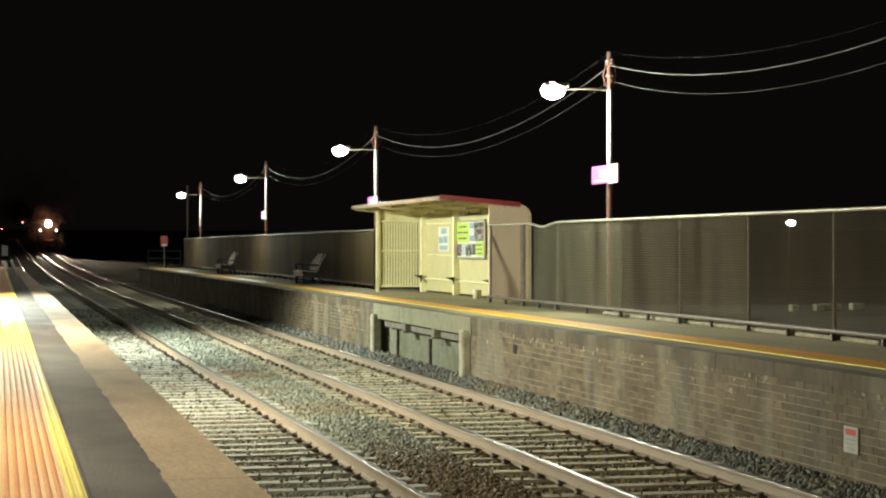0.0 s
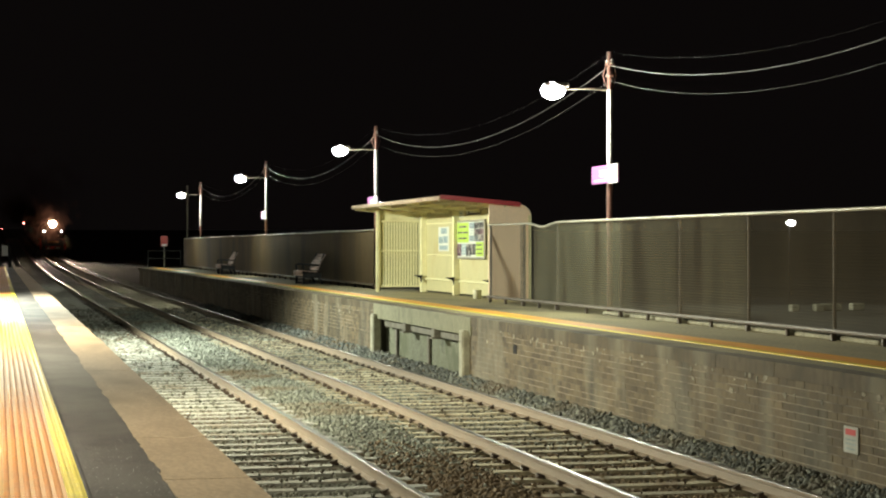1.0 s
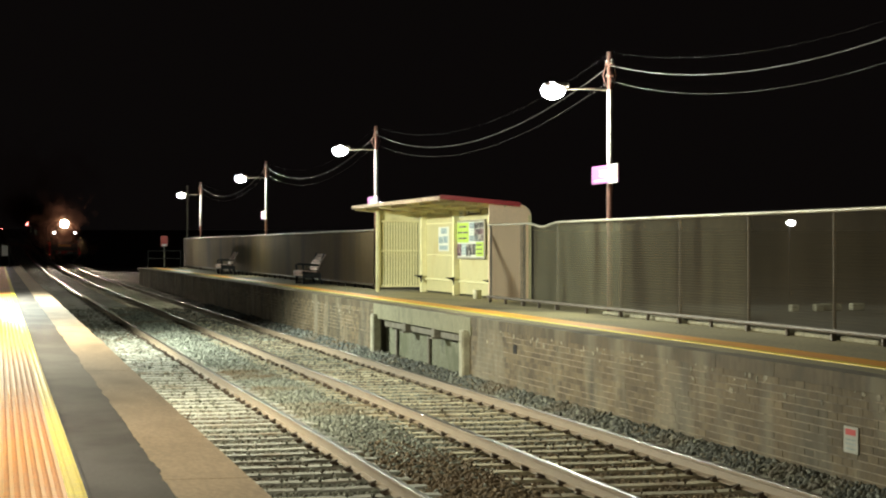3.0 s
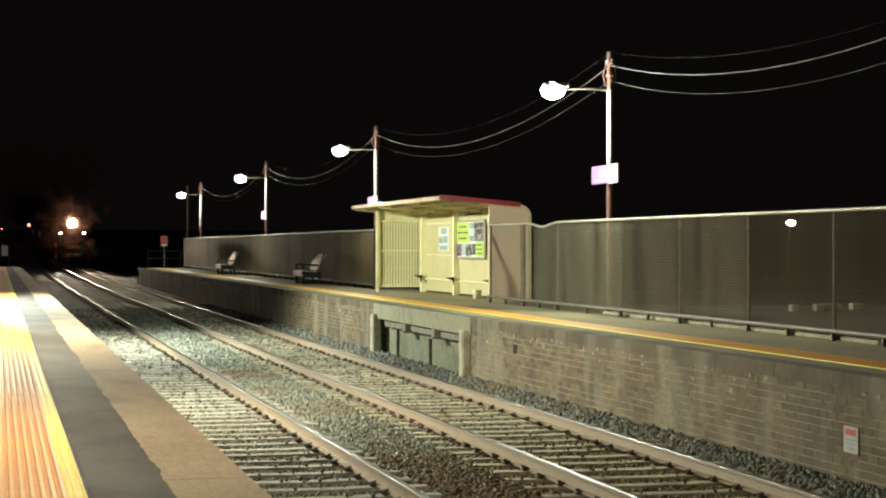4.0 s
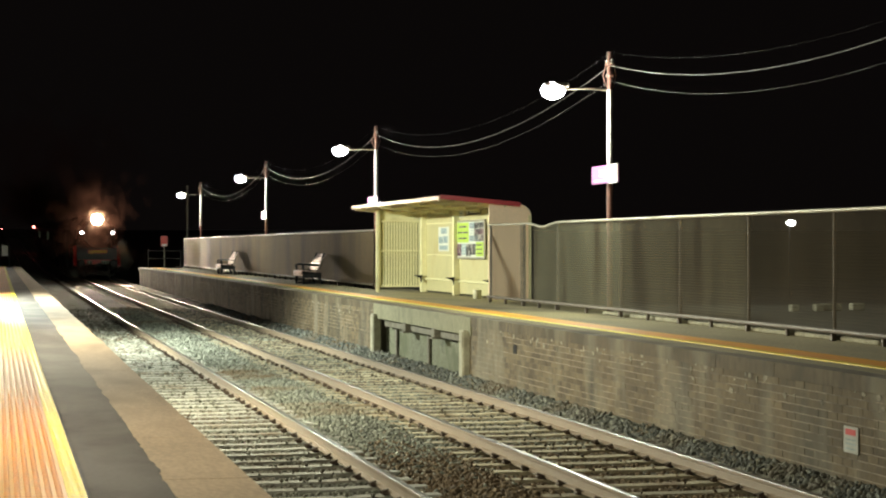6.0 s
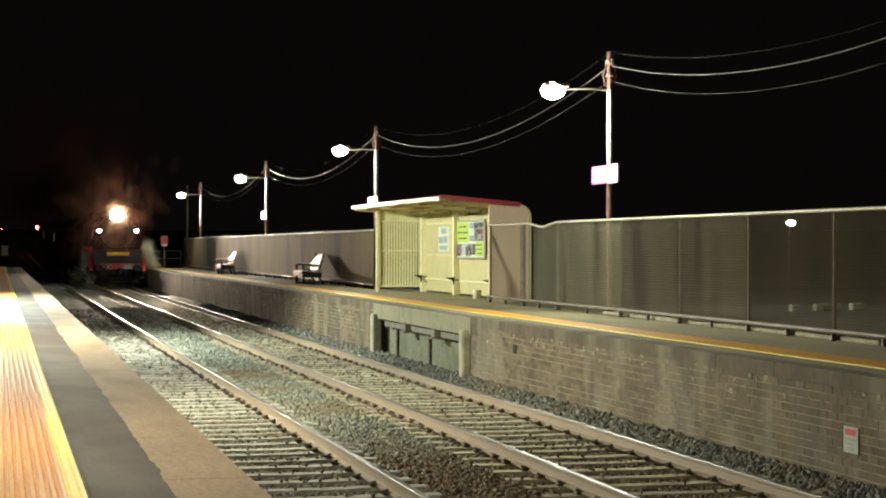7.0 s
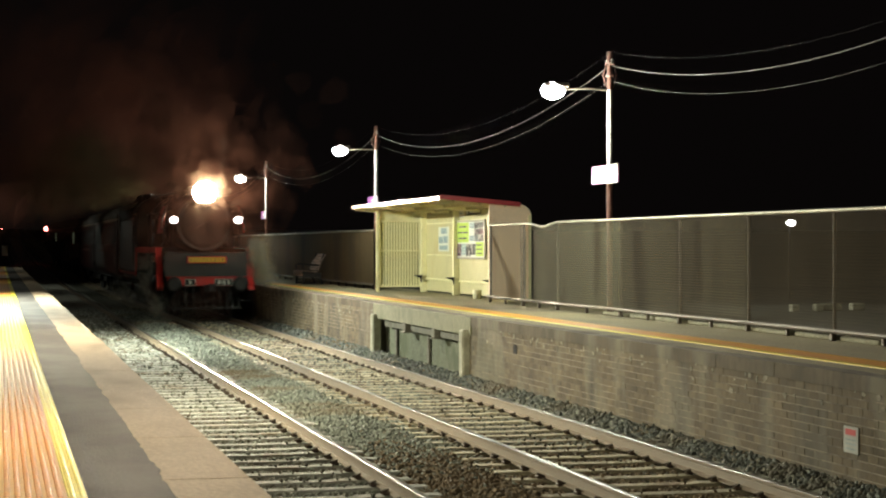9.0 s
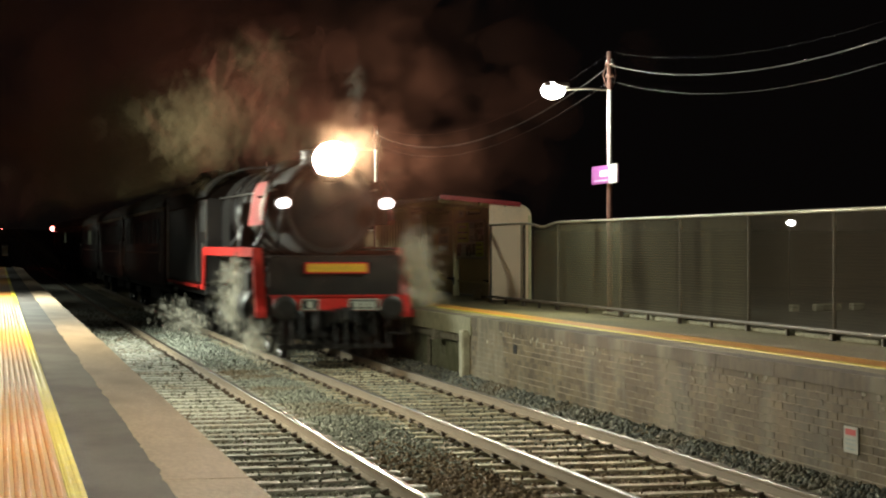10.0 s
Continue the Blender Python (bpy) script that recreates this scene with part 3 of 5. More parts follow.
def wall_opening():
    t = thing("platform_recess", "shallow recess in the platform wall with mossy back and pale concrete posts", "recess", kind="structure")
    mid, run = (OPEN_A + OPEN_B) / 2, OPEN_B - OPEN_A
    for y in (OPEN_A - 0.12, OPEN_B + 0.12):
        part("concrete_post", Build().box((EDGE_R - 0.02, y, 0.37), (0.20, 0.30, 0.86), 0.03), POST_CONCRETE, t)
    part("back_wall", Build().box((EDGE_R + 0.27, mid, 0.2), (0.08, run + 0.5, 1.4), 0.0), RECESS_GREEN, t)
    for y in (36.0, 38.9, 42.2):
        part("prop", Build().box((EDGE_R + 0.19, y, 0.15), (0.05, 0.16, 1.0), 0.015), RECESS_PROP, t)
    part("lintel", Build().box((EDGE_R + 0.133, mid, 0.868), (0.30, run + 0.9, 0.332), 0.012), RECESS_LINTEL, t, "pale stained concrete lintel")
    for y, n in ((36.2, 2.4), (38.95, 2.6), (41.75, 2.5)):
        part("beam", Build().box((EDGE_R + 0.13, y, 0.61), (0.10, n, 0.13), 0.015), RECESS_PROP, t)
    for y in (37.55, 40.35):
        part("bracket", Build().box((EDGE_R + 0.05, y, 0.635), (0.16, 0.30, 0.20), 0.02).box((EDGE_R + 0.03, y, 0.53), (0.2, 0.34, 0.03), 0.008), RECESS_PROP, t)


wall_opening()


# ---------------------------------------------------------------- screen fence
FX = 10.7


def fence(name, y0, y1, label, posts, screens, dip=None):
    t = thing(name, label, "fence")
    top = lambda y: P_Z + 1.72 + (dip(y) if dip else 0)
    ys = steps(y0, y1, 0.4)
    part("top_rail", Build().tube([(FX, y, top(y)) for y in ys], 0.025, 8), GALV, t)
    part("bottom_rail", Build().tube([(FX - 0.02, y, P_Z + 0.13) for y in (y0, y1)], 0.03, 8), TUBE_OLD, t)
    for y in posts:
        part("post", Build().tube([(FX + 0.04, y, P_Z), (FX + 0.04, y, top(y) - 0.02)], 0.026, 8), TUBE_OLD, t)
        part("post_foot", Build().box((FX + 0.02, y, P_Z + 0.05), (0.07, 0.08, 0.1), 0.01), TUBE_OLD, t)
    for a, b in zip(posts, posts[1:]):
        part("middle_foot", Build().box((FX + 0.01, (a + b) / 2, P_Z + 0.05), (0.05, 0.06, 0.1), 0.008), TUBE_OLD, t)
    for ya, yb, mat in screens:
        vs, ys = [], steps(ya, yb, 0.3)
        for y in ys:
            vs += [(FX, y, P_Z + 0.15), (FX, y, top(y) - 0.02), (FX + 0.006, y, top(y) - 0.02), (FX + 0.006, y, P_Z + 0.15)]
        fs = [(4 * i + k, 4 * i + (k + 1) % 4, 4 * i + 4 + (k + 1) % 4, 4 * i + 4 + k) for i in range(len(ys) - 1) for k in range(4)]
        part("screen", Build().add(vs, fs), mat, t, "dark woven mesh screen")
    return t


def near_dip(y):
    # the rail sags and steps down beside the shelter
    return -0.085 * math.exp(-((y - 39.0) / 0.65) ** 2)


NEAR_FENCE = fence("screen_fence", 14.0, 43.6, "galvanised tube fence with dark see-through mesh on the platform", [15.3, 18.4, 21.5, 24.65, 27.73, 30.76, 33.9, 38.0, 40.6, 43.5],
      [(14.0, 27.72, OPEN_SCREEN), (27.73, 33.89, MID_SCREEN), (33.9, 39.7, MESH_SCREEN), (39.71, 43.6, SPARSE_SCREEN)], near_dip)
fence("screen_fence", 57.6, 119.0, "galvanised tube fence with dark mesh beyond the shelter", [57.8 + 3.06 * i for i in range(21)],
      [(57.6, 119.0, BROWN_SCREEN)])
part("overlap_strip", Build().box((FX - 0.012, 40.5, P_Z + 0.92), (0.006, 0.42, 1.54), 0.0), STRIP_SCREEN, NEAR_FENCE, "doubled strip where two mesh sheets overlap")
kerb = thing("kerb_blocks", "row of weathered concrete blocks under the fence", "kerb", kind="structure")
krng = random.Random(8)
for i in range(14):
    kb = Build().box((0, 0, 0), (0.22, krng.uniform(1.15, 1.46), krng.uniform(0.055, 0.085)), 0.025)
    o = part("kerb_block", kb, KERB, kerb)
    o.matrix_basis = pose(FX + 0.2 + krng.uniform(-0.03, 0.03), 15 + i * 1.5, P_Z + 0.027, 0, 0, krng.uniform(-2, 2))


# ---------------------------------------------------------------- lamp posts and wires
PX = 10.9


def lamp_post(y, sign, lit=True):
    t = thing("lamp_post", "tall pale lamp post with bracket arm and glowing lamp bowl", "lamp post", (PX, y, 0), group="far platform lamp posts")
    z0 = P_Z
    part("lower_pole", Build().tube([(0, 0, z0), (0, 0, 3.42)], 0.055, 12), RUST_PAINT, t, "brown painted lower pole")
    part("upper_pole", Build().tube([(0, 0, 3.40), (0, 0, 5.16)], 0.05, 12), POLE_PAINT, t)
    part("pole_head", Build().tube([(0, 0, 5.14), (0, 0, 5.84)], 0.052, 12).box((0, 0, 5.62), (0.1, 0.3, 0.06), 0.01).box((0, 0, 5.4), (0.1, 0.26, 0.05), 0.01), RUST_PAINT, t)
    part("arm", Build().tube([(0, 0, 5.14), (-0.45, 0, 5.16), (-0.86, 0, 5.14)], 0.020, 8), TUBE_OLD, t)
    h = part("lamp_housing", Build().box((-1.02, 0, 5.20), (0.46, 0.26, 0.10), 0.04), GALV, t)
    part("lamp_bowl", Build().ball((-1.08, 0, 5.11), (0.23, 0.18, 0.155)), LAMP_GLOW if lit else FROSTED, h, "glowing white lamp bowl" if lit else "unlit lamp bowl")
    for z, dx in ((5.62, 0.14), (5.62, -0.14), (5.42, 0.1)):
        part("insulator", Build().turned([(0, 0.02), (0.03, 0.035), (0.06, 0.02), (0.09, 0.03)], (0, dx, z - 0.02), "z", 10), BRIGHT_STEEL, t)
    part("cable_loop", Build().tube([(0.0 - 0.06, 0, 5.62), (-0.13, 0, 5.4), (-0.06, 0, 5.2), (0.06, 0, 5.2), (0.12, 0, 5.4), (0.08, 0, 5.6)], 0.012, 6), RUST_PAINT, t)
    if sign:
        s = part("name_sign", Build().box((-0.09, 0.0, 3.60), (0.03, 1.6, 0.33), 0.008), SIGN_PURPLE, t, "purple and white station name sign")
        part("white_panel", Build().box((-0.108, -0.55, 3.60), (0.012, 0.50, 0.34), 0.003), SIGN_WHITE, s)
        part("lettering_bar", Build().box((-0.107, 0.02, 3.62), (0.01, 0.50, 0.11), 0.002), SIGN_WHITE, s)
        part("small_lettering_bar", Build().box((-0.107, 0.2, 3.49), (0.01, 0.8, 0.02), 0.002), SIGN_WHITE, s)
    return t


for i, y in enumerate(LAMP_Y):
    lamp_post(y, i in (1, 2, 3), i > 0)
bare = thing("bare_pole", "thin grey-brown unlit pole behind the platform fence", "pole", (10.95, 119.4, 0))
part("shaft", Build().tube([(0, 0, P_Z), (0, 0, 5.9)], 0.05, 10), TUBE_OLD, bare)


def wire(y0, y1, z0, z1, sag, dx, thick):
    pts = []
    for i in range(25):
        u = i / 24
        pts.append((PX + dx, y0 + (y1 - y0) * u, z0 + (z1 - z0) * u - 4 * sag * u * (1 - u)))
    w = tagged(new("overhead_wire", Build().tube(pts, thick, 6).mesh("overhead_wire", WIRE)), "sagging overhead wire strung between lamp posts", "wire", "overhead wires")
    return w


for a, b in zip(LAMP_Y, LAMP_Y[1:]):
    near = a < 20
    wire(a, b, 5.58, 5.59, 0.735 if near else 0.836, 0.0, 0.008)
    wire(a, b, 5.31, 5.31, 0.77 if near else 0.795, 0.0, 0.0026)
    wire(a, b, 5.62 if near else 5.82, 5.83, 0.62 if near else 0.74, 0.0, 0.001)

# ---------------------------------------------------------------- waiting shelter
SY0, SY1 = 43.7, 54.0          # near and far end of the shelter
SX0, SX1 = 10.12, 11.48        # front posts and back wall


def shelter():
    t = thing("waiting_shelter", "cream-painted open-fronted waiting shelter with red-edged skillion roof", "shelter")
    zf, zb = P_Z + 2.30, P_Z + 2.17
    for y, nm in ((SY1, "front_post"),):
        part(nm, Build().box((SX0 + 0.02, y, P_Z + 1.12), (0.10, 0.10, 2.24), 0.012), CREAM, t)
    # far end wall of upright battens
    e = part("slatted_end_wall", Build().box(((SX0 + SX1) / 2, SY1 + 0.06, P_Z + 2.08), (1.2, 0.04, 0.28), 0.01), CREAM, t, "cream end wall of upright battens")
    bat = Build().box((0, 0, 0), (0.050, 0.035, 1.76), 0.006).mesh("batten", CREAM)
    for i in range(16):
        o = part("batten", bat, CREAM, e)
        o.matrix_basis = pose(SX0 + 0.10 + i * 0.0775, SY1 + 0.03, P_Z + 1.06)
    part("backing_sheet", Build().box(((SX0 + SX1) / 2, SY1 + 0.075, P_Z + 1.07), (1.24, 0.012, 1.72), 0.0), OLIVE, e, "dull olive sheet behind the battens")
    for z in (0.16, 1.12, 1.93):
        part("rail", Build().box(((SX0 + SX1) / 2, SY1 + 0.0, P_Z + z), (1.2, 0.05, 0.05), 0.008), CREAM, e)
    # back wall in panels
    for y0, y1 in ((SY0, 45.8), (45.8, 49.8), (49.8, 53.8)):
        y, wid = (y0 + y1) / 2, y1 - y0
        w = part("back_panel", Build().box((SX1, y, P_Z + 1.1), (0.04, wid - 0.004, 2.1), 0.002), CREAM_WALL_SHADED, t)
        for z in (1.02, 1.86):
            part("cover_strip", Build().box((SX1 - 0.027, y, P_Z + z), (0.018, wid - 0.12, 0.03), 0.004), CREAM, w)
        part("wall_rail", Build().box((SX1 - 0.05, y, P_Z + 0.37), (0.06, wid - 0.12, 0.05), 0.008), CREAM, w)
        part("stud", Build().box((SX1 - 0.10, y1, P_Z + 1.1), (0.17, 0.14, 2.2), 0.01), CREAM, t)
        s = part("perch_seat", Build().box((SX1 - 0.27, y1 - 0.1, P_Z + 0.45), (0.21, 0.2, 0.028), 0.01), BLACK_IRON, t, "dark perch seat on a bracket")
        part("bracket", Build().prism([(SX1 - 0.33, P_Z + 0.436), (SX1 - 0.18, P_Z + 0.436), (SX1 - 0.18, P_Z + 0.27), (SX1 - 0.20, P_Z + 0.27), (SX1 - 0.22, P_Z + 0.385), (SX1 - 0.33, P_Z + 0.42)], "y", y1 - 0.16, y1 - 0.11), BLACK_IRON, s)
    # near end wall, a plain sheet with a rounded top corner at the back
    out = [(SX0 + 0.62, P_Z + 0.05), (SX1 + 0.24, P_Z + 0.05)]
    for k in range(7):
        a = math.pi / 2 * k / 6
        out.append((SX1 + 0.24 - 0.28 + 0.28 * math.cos(a), zb - 0.28 + 0.02 + 0.28 * math.sin(a)))
    out.append((SX0 + 0.62, zb + 0.12))
    part("end_panel", Build().prism(out, "y", SY0 - 0.03, SY0 + 0.03), PEACH, t, "plain peach-white end panel with a rounded corner")
    part("end_stud", Build().box((SX1 + 0.2, SY0 - 0.05, P_Z + 1.0), (0.06, 0.06, 1.9), 0.008), CREAM, t)
    # roof
    rx0, rx1, ry0, ry1 = 9.60, 11.44, SY0 - 0.1, SY1 + 0.9
    def zr(x):
        return P_Z + 2.33 - (x - rx0) * 0.087
    part("roof", Build().prism([(rx0, zr(rx0)), (rx1, zr(rx1)), (rx1, zr(rx1) + 0.04), (rx0, zr(rx0) + 0.04)], "y", ry0, ry1), CREAM_ROOF_SHADED, t)
    part("front_fascia", Build().box((rx0 - 0.015, (ry0 + ry1) / 2, P_Z + 2.325), (0.03, ry1 - ry0, 0.092), 0.006), FASCIA, t, "flaking front fascia board")
    part("red_barge_board", Build().prism([(rx0, zr(rx0) - 0.03), (rx1, zr(rx1) - 0.03), (rx1, zr(rx1) + 0.07), (rx0, zr(rx0) + 0.07)], "y", ry0 - 0.03, ry0 - 0.002), RED_TRIM, t, "dark red barge board")
    for i in range(4):
        y = ry0 + 0.3 + i * (ry1 - ry0 - 0.6) / 3
        part("rafter", Build().prism([(rx0 + 0.02, zr(rx0) - 0.09), (SX1, zr(SX1) - 0.09), (SX1, zr(SX1) - 0.005), (rx0 + 0.02, zr(rx0) - 0.005)], "y", y - 0.025, y + 0.025), CREAM, t)
    for x in (9.95, 10.55, 11.1):
        part("purlin", Build().box((x, (ry0 + ry1) / 2, zr(x) - 0.035), (0.05, ry1 - ry0 - 0.1, 0.06), 0.006), CREAM_ROOF_SHADED, t)
    return t


shelter()


def flat_panel(b, x, y0, y1, z0, z1, d=0.006):
    return b.box((x, (y0 + y1) / 2, (z0 + z1) / 2), (d, y1 - y0, z1 - z0), 0.0)


def notice_case():
    """Framed case of posters on the shelter's back wall."""
    x = SX1 - 0.06
    y0, y1, z0, z1 = 46.8, 49.9, P_Z + 0.96, P_Z + 1.88
    t = thing("notice_case", "framed notice case of green and maroon posters on the shelter wall", "notice board")
    part("backing", flat_panel(Build(), x, y0, y1, z0, z1, 0.03), POSTER_WHITE, t)
    f = Build()
    for z in (z0, z1):
        f.box((x - 0.02, (y0 + y1) / 2, z), (0.04, y1 - y0 + 0.08, 0.045), 0.006)
    for y in (y0, y1):
        f.box((x - 0.02, y, (z0 + z1) / 2), (0.04, 0.09, z1 - z0), 0.006)
    part("frame", f, GALV, t)
    h, w = z1 - z0, y1 - y0
    rng = random.Random(2)
    def poster(u0, u1, v0, v1, mat, lines, ink):
        # u runs from the far end to the near end, v upwards
        a, b = y1 - u1 * w, y1 - u0 * w
        c, d = z0 + v0 * h, z0 + v1 * h
        p = part("poster", flat_panel(Build(), x - 0.019, a, b, c, d), mat, t)
        for i in range(lines):
            zc = d - (i + 0.7) * (d - c) / (lines + 0.4)
            lo = rng.uniform(0.06, 0.2)
            part("print_bar", flat_panel(Build(), x - 0.024, a + (b - a) * lo, b - (b - a) * rng.uniform(0.05, 0.2), zc - (d - c) * 0.12 / lines, zc + (d - c) * 0.12 / lines, 0.003), ink, p)
    poster(0.04, 0.46, 0.42, 0.96, POSTER_GREEN, 3, POSTER_DARK)
    inks = (POSTER_DARK, POSTER_BLUE, POSTER_PINK, POSTER_DARK, POSTER_WHITE, POSTER_DARK)
    for c in range(3):
        for r in range(3):
            u0 = 0.49 + c * 0.16
            v0 = 0.45 + r * 0.17
            poster(u0, u0 + 0.15, v0, v0 + 0.16, inks[(c * 2 + r * 3 + 1) % 6], 2, inks[(c + r) % 4])
    for c in range(4):
        u0 = 0.04 + c * 0.165
        poster(u0, u0 + 0.155, 0.05 + 0.04 * (c % 2), 0.38, inks[(c * 3 + 2) % 4], 3, inks[(c + 3) % 6])
    poster(0.71, 0.96, 0.05, 0.43, POSTER_GREEN, 3, POSTER_DARK)


notice_case()


def wall_notice(label, y0, y1, z0, z1, mat, ink, bars):
    x = SX1 - 0.027
    t = thing("wall_notice", label, "notice")
    part("sheet", flat_panel(Build(), x, y0, y1, z0, z1, 0.01), mat, t)
    for a, b, c, d in bars:
        part("print_bar", flat_panel(Build(), x - 0.008, y1 - b * (y1 - y0), y1 - a * (y1 - y0), z0 + c * (z1 - z0), z0 + d * (z1 - z0), 0.003), ink, t)


wall_notice("pale blue timetable sheet with print on the shelter wall", 50.95, 52.2, P_Z + 1.12, P_Z + 1.76, POSTER_WHITE, POSTER_BLUE,
            [(0.25, 0.8, 0.72, 0.95), (0.05, 0.45, 0.32, 0.6), (0.5, 0.9, 0.34, 0.62), (0.1, 0.9, 0.06, 0.24)])
wall_notice("dark direction sign with a white mark under the shelter roof", 47.4, 49.0, P_Z + 2.03, P_Z + 2.17, POSTER_DARK, POSTER_WHITE, [(0.05, 0.15, 0.2, 0.8), (0.25, 0.9, 0.35, 0.62)])
wall_notice("round white sign on the shelter wall", 49.25, 49.85, P_Z + 1.98, P_Z + 2.18, POSTER_WHITE, POSTER_BLUE, [(0.2, 0.8, 0.4, 0.6)])

bucket = thing("drum_bin", "small cream round bin on the platform beside the shelter", "bin", (11.12, 46.4, P_Z))
part("drum", Build().turned([(0, 0.085), (0.02, 0.1), (0.12, 0.1), (0.21, 0.11), (0.22, 0.1), (0.19, 0.09)], (0, 0, 0), "z", 20), TIN, bucket)

# ---------------------------------------------------------------- platform seats
def platform_seat(y):
    t = thing("platform_seat", "slatted timber platform seat with curved back against the fence", "bench", (10.28, y, P_Z), group="platform seats")
    L = 1.9
    for k in range(5):
        part("seat_slat", Build().box((-0.42 + k * 0.1, 0, 0.44 - 0.008 * k), (0.085, L, 0.03), 0.008), WOOD_SLAT, t)
    for k in range(2):
        part("front_slat", Build().box((-0.485 - 0.012 * (1 - k), 0, 0.395 - 0.085 * k), (0.03, L, 0.075), 0.008), WOOD_SLAT, t)
    for k in range(6):
        part("back_slat", Build().box((0.06 + 0.025 * k + 0.004 * k * k, 0, 0.5 + k * 0.092), (0.03, L, 0.082), 0.008, Matrix.Rotation(radians(10 + 2.5 * k), 3, "Y")), WOOD_SLAT, t)
    for d in (-0.8, 0.8):
        fr = Build()
        fr.tube([(-0.42, d, 0), (-0.40, d, 0.4), (0.0, d, 0.38), (0.10, d, 0.55), (0.28, d, 1.02)], 0.04, 8)
        fr.tube([(0.22, d, 0), (0.02, d, 0.38)], 0.04, 8)
        fr.box((-0.1, d, 0.30), (0.56, 0.05, 0.16), 0.02).box((-0.12, d, 0.03), (0.66, 0.07, 0.05), 0.015)
        fr.tube([(-0.40, d, 0.4), (-0.44, d, 0.62), (-0.36, d, 0.66), (0.10, d, 0.62)], 0.032, 8)
        part("cast_frame", fr, BLACK_IRON, t)


platform_seat(66.6)
platform_seat(91.4)

# ---------------------------------------------------------------- far-end fittings
rl = thing("end_railing", "low tubular railing at the far end of the platform", "railing", (0, 118.8, P_Z))
for x in (8.6, 9.6, 10.5):
    part("post", Build().tube([(x, 0, 0), (x, 0, 1.0)], 0.025, 8), BLACK_IRON, rl)
for z in (0.55, 1.0):
    part("rail", Build().tube([(8.6, 0, z), (10.5, 0, z)], 0.022, 8), BLACK_IRON, rl)
rs = thing("warning_sign", "small red and white warning sign on a thin post", "sign", (9.55, 119.0, P_Z))
part("post", Build().tube([(0, 0, 0), (0, 0, 1.9)], 0.025, 8), GALV, rs)
part("plate", Build().box((0, -0.04, 1.57), (0.4, 0.02, 0.62), 0.006), SIGN_RED, rs)
part("print_bar", Build().box((0.0, -0.055, 1.35), (0.3, 0.01, 0.12), 0.002), SIGN_WHITE, rs)
ns = thing("end_notice", "white notice in a dark frame at the near platform's end", "sign", (0.31, 125.5, P_Z))
part("panel", Build().box((0.08, -0.03, 1.0), (0.38, 0.03, 0.64), 0.006), SIGN_WHITE, ns)
fr = Build()
for x in (-0.25, 0.35):
    fr.tube([(x, 0, 0), (x, 0, 1.42)], 0.03, 8)
fr.tube([(-0.25, 0, 1.42), (0.35, 0, 1.42)], 0.03, 8)
part("frame", fr, BLACK_IRON, ns)
wn = thing("wall_sign", "small white warning notice on the brick platform wall", "sign", (EDGE_R - 0.002, 18.3, 0.22))
part("plate", Build().box((0, 0, 0.17), (0.012, 0.34, 0.26), 0.002), GREY_PLATE, wn)
part("red_print_bar", Build().box((-0.008, 0, 0.245), (0.004, 0.24, 0.06), 0.0), SIGN_RED, wn)
for z in (0.17, 0.13, 0.08):
    part("print_bar", Build().box((-0.008, 0, z), (0.004, 0.24, 0.012), 0.0), POSTER_BLUE, wn)
vent = thing("wall_vent", "dark upright vent slot in the brick wall", "vent", (EDGE_R + 0.012, 31.4, 0.02), kind="structure")
# solid box; the darkness inside the slot is put into its colour
part("slot", Build().box((0, 0, 0.60), (0.03, 0.22, 0.15), 0.004), VOID, vent)

sg = thing("signal_mast", "distant railway signal mast showing a red light", "signal", (0.55, 300.0, -0.45 + rise(300)))
part("mast", Build().tube([(0, 0, 0), (0, 0, 4.2)], 0.07, 10), BLACK_IRON, sg)
part("signal_head", Build().box((0, -0.05, 3.75), (0.4, 0.2, 0.9), 0.05), BLACK_IRON, sg)
part("red_lens", Build().ball((0, -0.17, 3.62), (0.055, 0.03, 0.055)), TAIL_GLOW, sg, "glowing red signal lens")

# ---------------------------------------------------------------- floodlight posts of the near platform
for y, z in zip(FLOOD_Y, FLOOD_Z):
    t = thing("floodlight_post", "galvanised floodlight post on the near platform", "lamp post", (FLOOD_X - 0.7, y, P_Z))
    part("pole", Build().tube([(0, 0, 0), (0, 0, z - 0.95)], 0.06, 10), GALV, t)
    part("lamp_head", Build().box((0.45, 0, z - 0.80), (0.9, 0.3, 0.1), 0.03), GALV, t)
    if y == 48.0:
        # plate added out of view to cut the beam off along the platform
        part("cutoff_plate", Build().box((0.7, 0.85, z - 1.19), (3.0, 0.02, 0.62), 0.004).box((0.7, 0.5, z - 0.79), (0.2, 0.75, 0.03), 0.005), GALV, t)

# yard lamp and parked things behind the mesh
yl = thing("yard_lamp", "small bright lamp beyond the fence on an added dark post", "lamp post", (18.86, 46.0, P_Z - 0.04))
# pole added as a support only, near-black so that it stays unseen
part("pole", Build().tube([(0, 0, 0), (0, 0, 1.80)], 0.018, 8), VOID, yl)
part("lamp_bowl", Build().ball((0, -0.1, 1.86), (0.11, 0.08, 0.07)), YARD_GLOW, yl)

for x, y, w in ((15.35, 37.2, 0.16), (15.95, 37.4, 0.18), (16.3, 37.6, 0.40), (16.95, 37.8, 0.26)):
    cb = thing("concrete_block", "small pale concrete block on the ground behind the fence", "concrete block", (x, y, P_Z - 0.04), group="blocks behind the fence")
    part("block", Build().box((0, 0, 0.07), (w, 0.2, 0.14), 0.015), KERB, cb)

